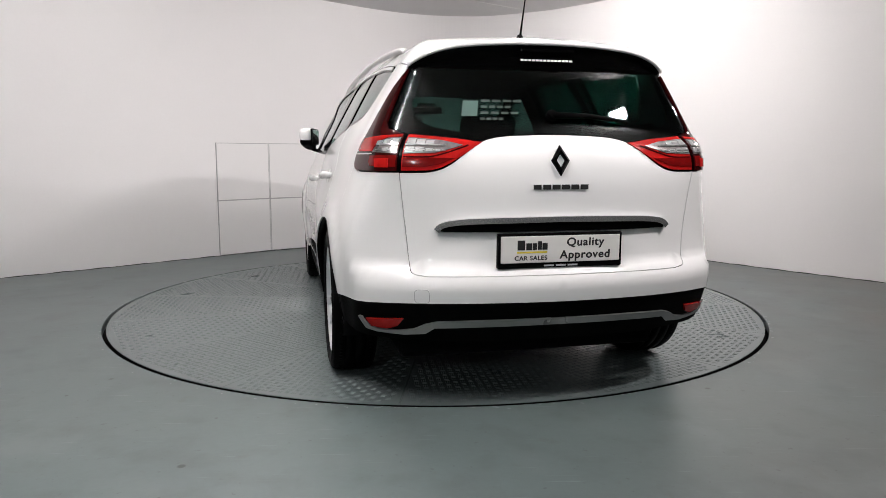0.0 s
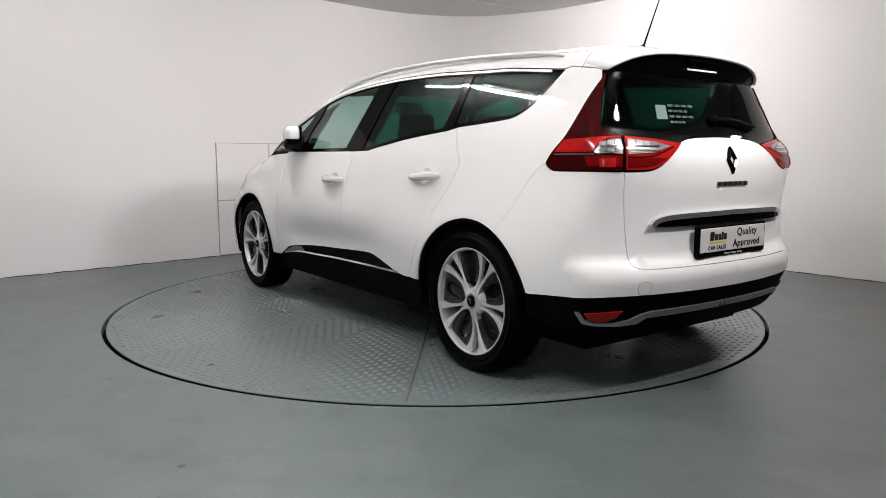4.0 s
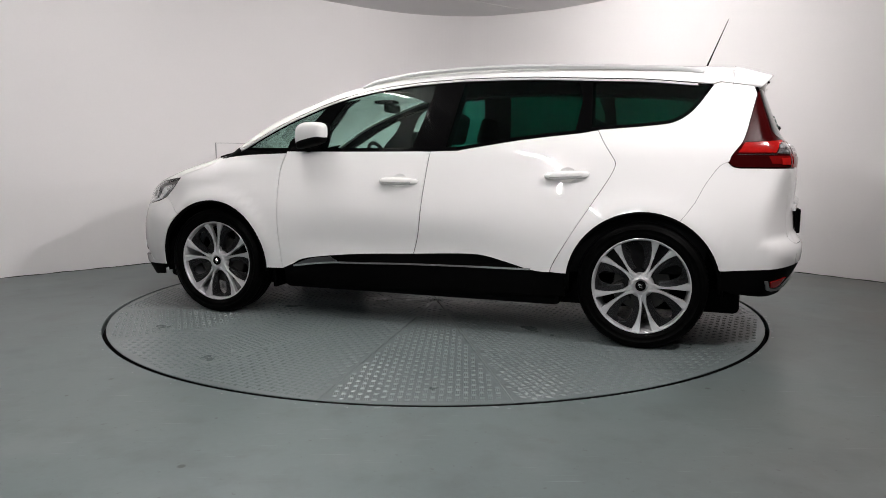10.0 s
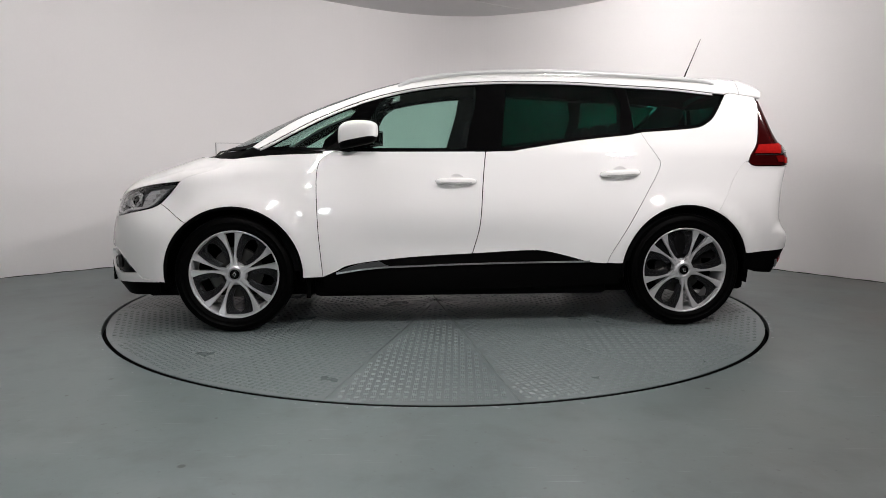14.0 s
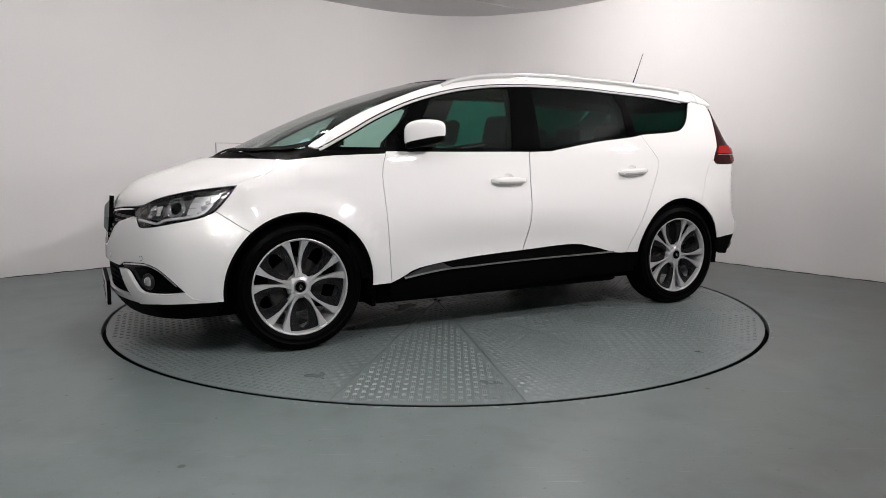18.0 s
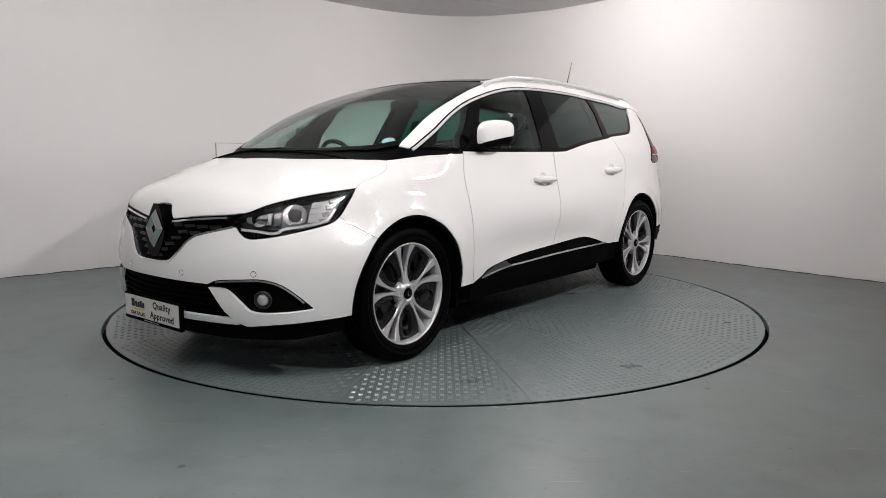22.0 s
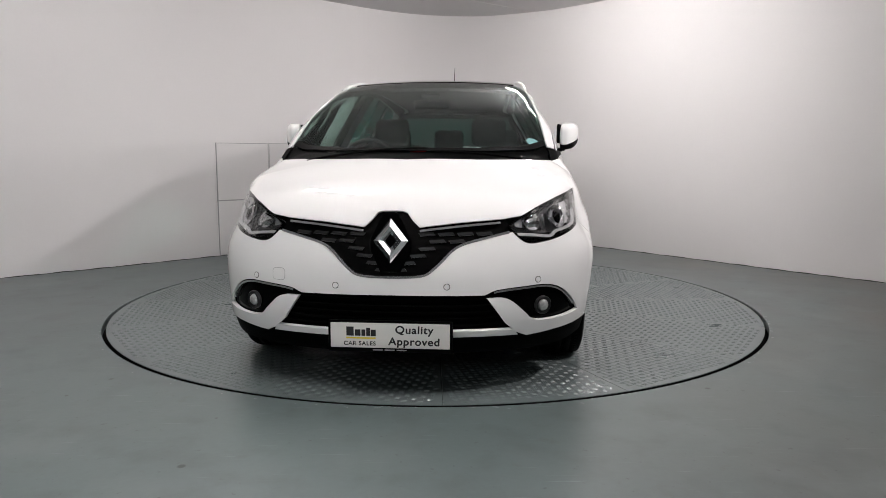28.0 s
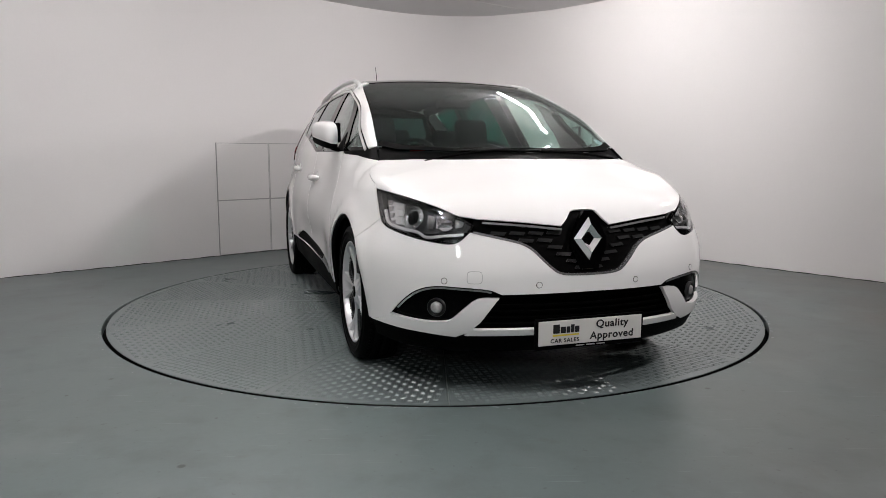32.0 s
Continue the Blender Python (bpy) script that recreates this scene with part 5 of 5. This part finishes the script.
    bm = bmesh.new()
    lathe(bm, [(.012, .040), (.012, .066), (.008, .070), (.0005, .070)], 6)
    keep("wheel_bolt", bm)
    bm = bmesh.new()
    lathe(bm, [(.06, .0), (.155, .0), (.157, -.004), (.157, -.02), (.155, -.024), (.06, -.024), (.06, 0)], 48)
    lathe(bm, [(.0005, .045), (.062, .045), (.07, .035), (.072, 0)], 32)
    keep("brake_disc", bm)
    bm = bmesh.new()
    box(bm, -.06, .06, -.06, .035, .085, .165, .012)
    keep("brake_caliper", bm)
    for name in ("rim", "spoke_left", "spoke_right", "petal_insert"):
        for v in made[name].vertices:
            v.co.x, v.co.z = v.co.x * 1.03, v.co.z * 1.03
    return made


def add_wheel(x, y, right, turn, meshes):
    flip = pose(x, y, HUB_Z, 0, 0, 180 if right else 0)
    ob = new("wheel")
    ob.parent = car
    ob.matrix_basis = flip
    ob["label"] = "twenty-inch alloy wheel with dark textured inserts"
    spin = pose(0, 0, 0, 0, turn, 0)
    link("tyre", meshes["tyre"], RUBBER, ob, "low-profile black tyre", m=spin)
    link("rim", meshes["rim"], ALLOY, ob, m=spin)
    link("brake_disc", meshes["brake_disc"], IRON, ob)
    link("brake_caliper", meshes["brake_caliper"], IRON, ob, m=pose(0, 0, 0, 0, 115 if not right else -115, 0))
    link("hub", meshes["hub"], ALLOY, ob, m=spin)
    link("centre_cap", meshes["centre_cap"], GLOSS, ob, m=spin)
    link("cap_badge", meshes["cap_badge"], CHROME, ob, m=spin)
    for k in range(5):
        m = pose(0, 0, 0, 0, turn + 72 * k, 0)
        link("spoke", meshes["spoke_left"], ALLOY, ob, m=m)
        link("spoke", meshes["spoke_right"], ALLOY, ob, m=m)
        mid = pose(0, 0, 0, 0, turn + 72 * k + 36, 0)
        link("petal_insert", meshes["petal_insert"], INSERT, ob, m=mid)
        link("wheel_bolt", meshes["wheel_bolt"], IRON, ob, m=mid @ Matrix.Translation((0, 0, .056)))
    return ob


meshes = wheel_meshes()
TRACK = .797
for x, y, right, turn in ((HUB_F, TRACK, False, 5), (HUB_R, TRACK - .003, False, 44), (HUB_F, -TRACK, True, 20), (HUB_R, -TRACK + .003, True, 40)):
    add_wheel(x, y, right, turn, meshes)
    # wheel housing
    bm = bmesh.new()
    s = -1 if right else 1
    lathe(bm, [(.43, s * .86), (.43, s * .50), (.30, s * .46), (.02, s * .46)], 32, a0=-12, a1=192, m=pose(x, 0, HUB_Z))
    part("wheel_housing", bm, DARK, car)
    # arch lip
    bm = bmesh.new()
    pts = []
    for a in np.linspace(-6, 186, 40):
        px, pz = x + .409 * math.cos(radians(a)), HUB_Z + .409 * math.sin(radians(a))
        pts.append((px, s * (float(flank_y(px, pz)) - .016), pz))
    tube(bm, pts, .013, 6)
    part("arch_lip", bm, BLACK, car, smooth=True)
    bm = bmesh.new()
    if x > 0:
        box(bm, x - .452, x - .428, s * .68, s * .86, .20, .36, .004)
        part("mud_flap", bm, RUBBER, car)


# ---- small outside parts ----
def mirrors():
    """Door mirrors, folded back: a white cap with a sloping foot, a black lower shell, the glass turned to the door."""
    def foot(x):
        return -.074 + .046 * (.118 - x) / .236
    for s in (1, -1):
        m = Matrix.Translation((.528, s * .885, 1.195)) @ Matrix.Rotation(radians(-15 * s), 4, "Z")
        shells = []
        for k, wide, lo, hi in ((4.6, 1.0, 0, .152), (5.0, .95, -.016, .06)):
            bm = bmesh.new()
            bmesh.ops.create_uvsphere(bm, u_segments=40, v_segments=28, radius=1)
            for v in bm.verts:
                c = v.co.copy()
                c = c / (abs(c.x) ** k + abs(c.y) ** k + abs(c.z) ** k) ** (1 / k)
                x = c.x * .120 * wide * (1 - .05 * max(0, c.z) ** 2)
                low = foot(x) + lo
                top = .080 - .020 * max(0, c.x) ** 2 - .006 * max(0, -c.x) ** 3 if lo == 0 else foot(x) + hi
                v.co = Vector((x, c.y * s * wide * (.066 if c.y * s * s > 0 else .034) * (1 - .25 * max(0, c.x) ** 2 - .10 * c.z ** 2), low + (c.z + 1) / 2 * (top - low)))
            bmesh.ops.recalc_face_normals(bm, faces=bm.faces)
            shells.append(bm)
        mirror = part("door_mirror", shells[0], PAINT, car, smooth=True, m=m)
        part("mirror_base", shells[1], BLACK, mirror, "black lower shell of the mirror", smooth=True)
        bm = bmesh.new()
        tube(bm, [(.075, s * .0, -.075), (.075, -s * .04, -.088), (.080, -s * .09, -.092)], [.034, .030, .036], 12, .42)
        part("mirror_arm", bm, BLACK, mirror, smooth=True)
        bm = bmesh.new()
        box(bm, -.121, .105, -s * .044, -s * .030, -.045, .070, .006)
        rim = part("mirror_rim", bm, BLACK, mirror, "black rim round the mirror glass")
        bm = bmesh.new()
        box(bm, -.112, .097, -s * .047, -s * .043, -.036, .062, .003)
        part("mirror_glass", bm, CHROME, rim, "mirror glass, turned in towards the door")
        tri = [(.50, 1.107), (.74, 1.107), (.66, 1.155), (.60, 1.21)]
        skin("mirror_sail", tri, BLACK, car, side="left" if s > 0 else "right", off=.002, thick=.008)


def handles():
    for pair, x, z, tilt in ((doors[0], -.063, .920, 0), (doors[1], -1.090, .966, 3)):
        for side, door in zip((1, -1), pair):
            y = float(flank_y(x, z))
            bm = bmesh.new()
            pts = [(-.118, -.008), (-.108, .016), (-.08, .030), (-.03, .034), (.04, .034), (.085, .030), (.110, .016), (.120, -.008)]
            line_ = [(x + u, side * (float(flank_y(x + u, z)) + v), z + math.tan(radians(-tilt)) * u) for u, v in bend(pts, 3)]
            tube(bm, line_, [.009 + .012 * math.sin(math.pi * i / (len(line_) - 1)) ** .7 for i in range(len(line_))], 12, 1.1)
            grip = part("door_handle", bm, PAINT, door, smooth=True)
            groove = [(px, py + side * .019, pz - .008) for px, py, pz in line_[5:-5]]
            slot = bmesh.new()
            tube(slot, groove, .0022, 6)
            part("groove", slot, JOINT, grip)
            link("handle_cup", cup_mesh((x, z + .002), side), PAINT, grip, smooth=True)


def roof_things():
    for s in (1, -1):
        bm = bmesh.new()
        pts = bend([(.285, 1.520), (.235, 1.540), (.166, 1.562), (-.122, 1.604), (-.515, 1.622), (-.836, 1.621), (-1.2, 1.609), (-1.543, 1.590), (-1.70, 1.577), (-1.80, 1.556)], 4)
        tube(bm, [(x, s * (float(RAIL_Y(x)) + .008), z - .031) for x, z in pts], .017, 12, .8)
        part("roof_rail", bm, SATIN, car, "satin aluminium roof rail", smooth=True)
    top = float(on_top(np.array([-1.815]), np.array([0.]))[0, 2])
    bm = bmesh.new()
    lathe(bm, [(.032, 0), (.030, .008), (.018, .022), (.010, .036), (.0001, .038)], 20, m=pose(-1.815, 0, top - .004, 90, 0, 0))
    base = part("aerial", bm, BLACK, car, "black roof aerial with a thin rod", smooth=True)
    bm = bmesh.new()
    tube(bm, [(-1.818, 0, top + .02), (-1.845, 0, top + .085), (-1.935, 0, top + .300)], [.006, .0045, .0018], 8)
    part("rod", bm, BLACK, base, smooth=True)
    # wipers
    for pts, name in (([(1.445, -.55, 0), (1.425, -.30, 0), (1.40, .08, 0)], "wiper"), ([(1.44, .10, 0), (1.425, .30, 0), (1.385, .58, 0)], "wiper")):
        line_ = []
        for x, y, _ in bend(pts, 5):
            x += .052
            line_.append((x, y, float(on_top(np.array([x]), np.array([y]))[0, 2]) - .002))
        bm = bmesh.new()
        tube(bm, line_, .007, 6, .9)
        arm = part(name, bm, BLACK, car)
        bm = bmesh.new()
        tube(bm, [(x - .02, y, z - .008) for x, y, z in line_], .006, 5)
        part("blade", bm, RUBBER, arm)
    # rear wiper
    p = on_flank(np.array([S_R, -2.75, -2.55]), np.array([1.240, 1.238, 1.216]))
    bm = bmesh.new()
    tube(bm, [(a[0] - .02, -abs(a[1]) if i else 0, a[2]) for i, a in enumerate(p)], [.014, .010, .006], 8)
    arm = part("rear_wiper", bm, BLACK, car, smooth=True)
    bm = bmesh.new()
    disc(bm, .024, .03, ((1, -.6), (1, .3), (.7, .7), (.01, .8)))
    part("pivot", bm, BLACK, arm, m=mount(S_R, 1.238, .0))


def plates():
    for x, z, nx, tilt, cut in ((2.232, .305, 1, 0, .52), (-2.374, .699, -1, 0, .52)):
        m = Matrix(((0, 0, nx, x), (nx, 0, 0, 0), (0, 1, 0, z), (0, 0, 0, 1))) @ pose(0, 0, 0, -tilt, 0, 0)
        bm = bmesh.new()
        if nx > 0:
            box(bm, -.272, .272, -.075, .064, -.02, 0, .004)
        else:
            box(bm, -.272, .272, -.078, .066, -.02, .006, .006)
        holder = part("number_plate", bm, BLACK, car, "dealer show plate in a black holder", m=m)
        top = .002 if nx > 0 else .0062
        bm = bmesh.new()
        box(bm, -.26, .26, -.055, .055, top - .002, top + .003, .003)
        part("plate_face", bm, PLATE_WHITE, holder)
        f = pose(0, 0, top + .0034)
        lettering("Quality", .047, INK, holder, f @ pose(.105, .026, 0), slant=.04, bold=.0013)
        lettering("Approved", .047, INK, holder, f @ pose(.105, -.026, 0), slant=.04, bold=.0013)
        lettering("CAR SALES", .025, INK, holder, f @ pose(-.132, -.036, 0), bold=.0006)
        for x0, x1, h in ((-.19, -.158, .040), (-.153, -.128, .028), (-.124, -.107, .028), (-.103, -.086, .036), (-.083, -.061, .028)):
            bar("name_bar", x0, x1, -.002, -.002 + h, INK, holder, f, .0006)
        bar("underline", -.192, -.062, -.015, -.008, YELLOW, holder, f, .0006)
        for k in range(3):
            bar("small_print", -.075 + k * .052, -.032 + k * .052, -.0665 if nx > 0 else -.071, -.0615 if nx > 0 else -.064, GREY_INK, holder, f @ pose(0, 0, -.003 if nx > 0 else .0), .0006)


mirrors()
handles()
roof_things()
plates()


# ---- inside the car ----
def seat(name, x, y, w=.50, head=True, fold=0, drop=0.0):
    ob = new(name)
    ob.parent = car
    ob.matrix_basis = pose(x, y, .42 - drop)
    ob["label"] = "dark cloth car seat with headrest" if head else "dark cloth car seat, folded flat"
    bm = bmesh.new()
    box(bm, -.22, .28, -w / 2, w / 2, 0, .16, .05)
    part("cushion", bm, CLOTH, ob, smooth=True)
    bm = bmesh.new()
    box(bm, -.07, .07, -w / 2 + .01, w / 2 - .01, 0, .60, .055, m=pose(-.20, 0, .10, 0, -18 - fold, 0))
    part("backrest", bm, CLOTH, ob, smooth=True)
    if head:
        bm = bmesh.new()
        box(bm, -.045, .045, -.13, .13, .64, .84, .04, m=pose(-.20, 0, .10, 0, -14, 0))
        part("headrest", bm, CLOTH, ob, smooth=True)
    return ob


def cabin():
    bm = bmesh.new()
    box(bm, -2.05, 1.90, -.62, .62, .175, .32, .03)
    box(bm, -1.05, .82, -.78, .78, .19, .32, .03)
    part("underbody", bm, DARK, car)
    bm = bmesh.new()
    box(bm, -1.0, .75, -.80, .80, .29, .40)
    part("cabin_floor", bm, DARK, car)
    for y in (.37, -.37):
        seat("front_seat", .10, y, .52)
    for y in (.47, 0, -.47):
        seat("middle_seat", -.80, y, .44, drop=.05)
    for y in (.32, -.32):
        seat("rear_seat", -1.55, y, .46, head=False, fold=-78)
    # dashboard, top towards the windscreen
    bm = bmesh.new()
    outline = [(.72, .62), (.70, .86), (.74, .98), (.80, 1.03), (1.0, 1.05), (1.20, 1.06), (1.33, 1.06), (1.33, .6)]
    rows = [[bm.verts.new((x, y * (1 if x < 1.1 else .84), z - .03 * abs(y / .72) ** 4)) for x, z in outline] for y in np.linspace(-.72, .72, 13)]
    for a, b in zip(rows, rows[1:]):
        for k in range(len(a) - 1):
            bm.faces.new((a[k], a[k + 1], b[k + 1], b[k]))
    bmesh.ops.recalc_face_normals(bm, faces=bm.faces)
    part("dashboard", bm, DARK, car, smooth=True)
    bm = bmesh.new()
    box(bm, .76, .95, -.53, -.21, 1.02, 1.10, .03)
    part("instrument_hood", bm, DARK, car)
    ob = new("steering_wheel")
    ob.parent = car
    ob.matrix_basis = pose(.60, -.37, 1.00, 0, -65, 0)
    bm = bmesh.new()
    for i in range(1):
        pts = [(.185 * math.cos(a), .185 * math.sin(a), 0) for a in np.linspace(0, 2 * math.pi, 33)]
        tube(bm, pts, .015, 8, caps=False)
    part("wheel_rim", bm, DARK, ob, smooth=True)
    bm = bmesh.new()
    box(bm, -.07, .07, -.16, .16, -.02, .01, .01)
    part("wheel_boss", bm, DARK, ob)
    # linings
    lining = [(float(x), float(RAIL_Y(x)) - .03) for x in np.linspace(.27, -2.05, 20)]
    skin("headliner", [(.27, 0)] + lining + [(-2.05, 0)], DARK, car, way="top", side="joined", off=-.035, thick=.02, step=.12)
    both("door_lining", between(BELT, 1.0, -1.60) + [(-1.85, 1.20), (-1.85, .42), (1.0, .36)], DARK, car, off=-.06, thick=.02, step=.12)
    # black sheets added behind the panels so that shaded gaps read dark
    both("flank_backing", between(BELT, 1.1, -1.60) + [(-1.9, 1.24), (-1.97, 1.05)] + SPLIT_R[2:] + arch(HUB_R, 115, 9, .42) + between(CLAD, -1.10, .75) + [(.86, .345)] + arch(HUB_F, 179, 52, .42) + [(1.62, .80), (1.57, .90), (1.38, 1.0)], GAP, car, off=-.016, thick=.004, step=.09)
    skin("tail_backing", [(-1.985, 1.03), (-1.86, .90), (-1.80, .80)] + arch(HUB_R, 121, 163, .42, 10) + [(-2.2, .45), (S_R, .45), (S_R, 1.14), (-2.5, 1.12), (-2.2, 1.16), (-2.0, 1.10)], GAP, car, side="joined", off=-.016, thick=.004, step=.09)
    skin("nose_backing", [(1.70, .76), (1.62, .69)] + arch(HUB_F, 47, -4, .42, 10) + [(1.75, .27), (S_F, .27), (S_F, .80), (2.18, .77), (1.95, .72)], GAP, car, side="joined", off=-.06, thick=.004, step=.09)
    bm = bmesh.new()
    box(bm, .33, .37, -.12, .12, 1.37, 1.43, .015)
    part("inner_mirror", bm, GLOSS, car)
    bm = bmesh.new()
    box(bm, .32, .47, -.06, .06, 1.435, 1.458, .008)
    part("sensor_pod", bm, DARK, car)
    # round windscreen sticker
    p = on_top(np.array([1.180]), np.array([.645]))[0]
    n = Vector(normal_at(p[None])[0])
    bm = bmesh.new()
    bmesh.ops.create_circle(bm, cap_ends=True, segments=24, radius=.037)
    bmesh.ops.transform(bm, matrix=Matrix.Translation(Vector(p) - n * .0095) @ n.to_track_quat("Z", "Y").to_matrix().to_4x4(), verts=bm.verts)
    part("windscreen_sticker", bm, PALE, car, "round pale blue disc on the windscreen")


cabin()


def raise_roof(foot=1.10, growth=.045):
    """The glasshouse stands a little taller than the skin's profile: all of the car above the belt line is drawn up."""
    def place(ob):
        return place(ob.parent) @ ob.matrix_basis if ob.parent and ob.parent != car else ob.matrix_basis.copy()
    for ob in car.children_recursive:
        if ob.type != "MESH" or ob.parent.name.startswith("wheel"):
            continue
        n = len(ob.data.vertices)
        co = np.empty(n * 3)
        ob.data.vertices.foreach_get("co", co)
        m = np.array(place(ob))
        world_co = np.c_[co.reshape(-1, 3), np.ones(n)] @ m.T
        if world_co[:, 2].max() <= foot:
            continue
        world_co[:, 2] += growth * np.maximum(world_co[:, 2] - foot, 0)
        ob.data.vertices.foreach_set("co", (world_co @ np.linalg.inv(m).T)[:, :3].ravel())
        ob.data.update()


raise_roof()


motions()
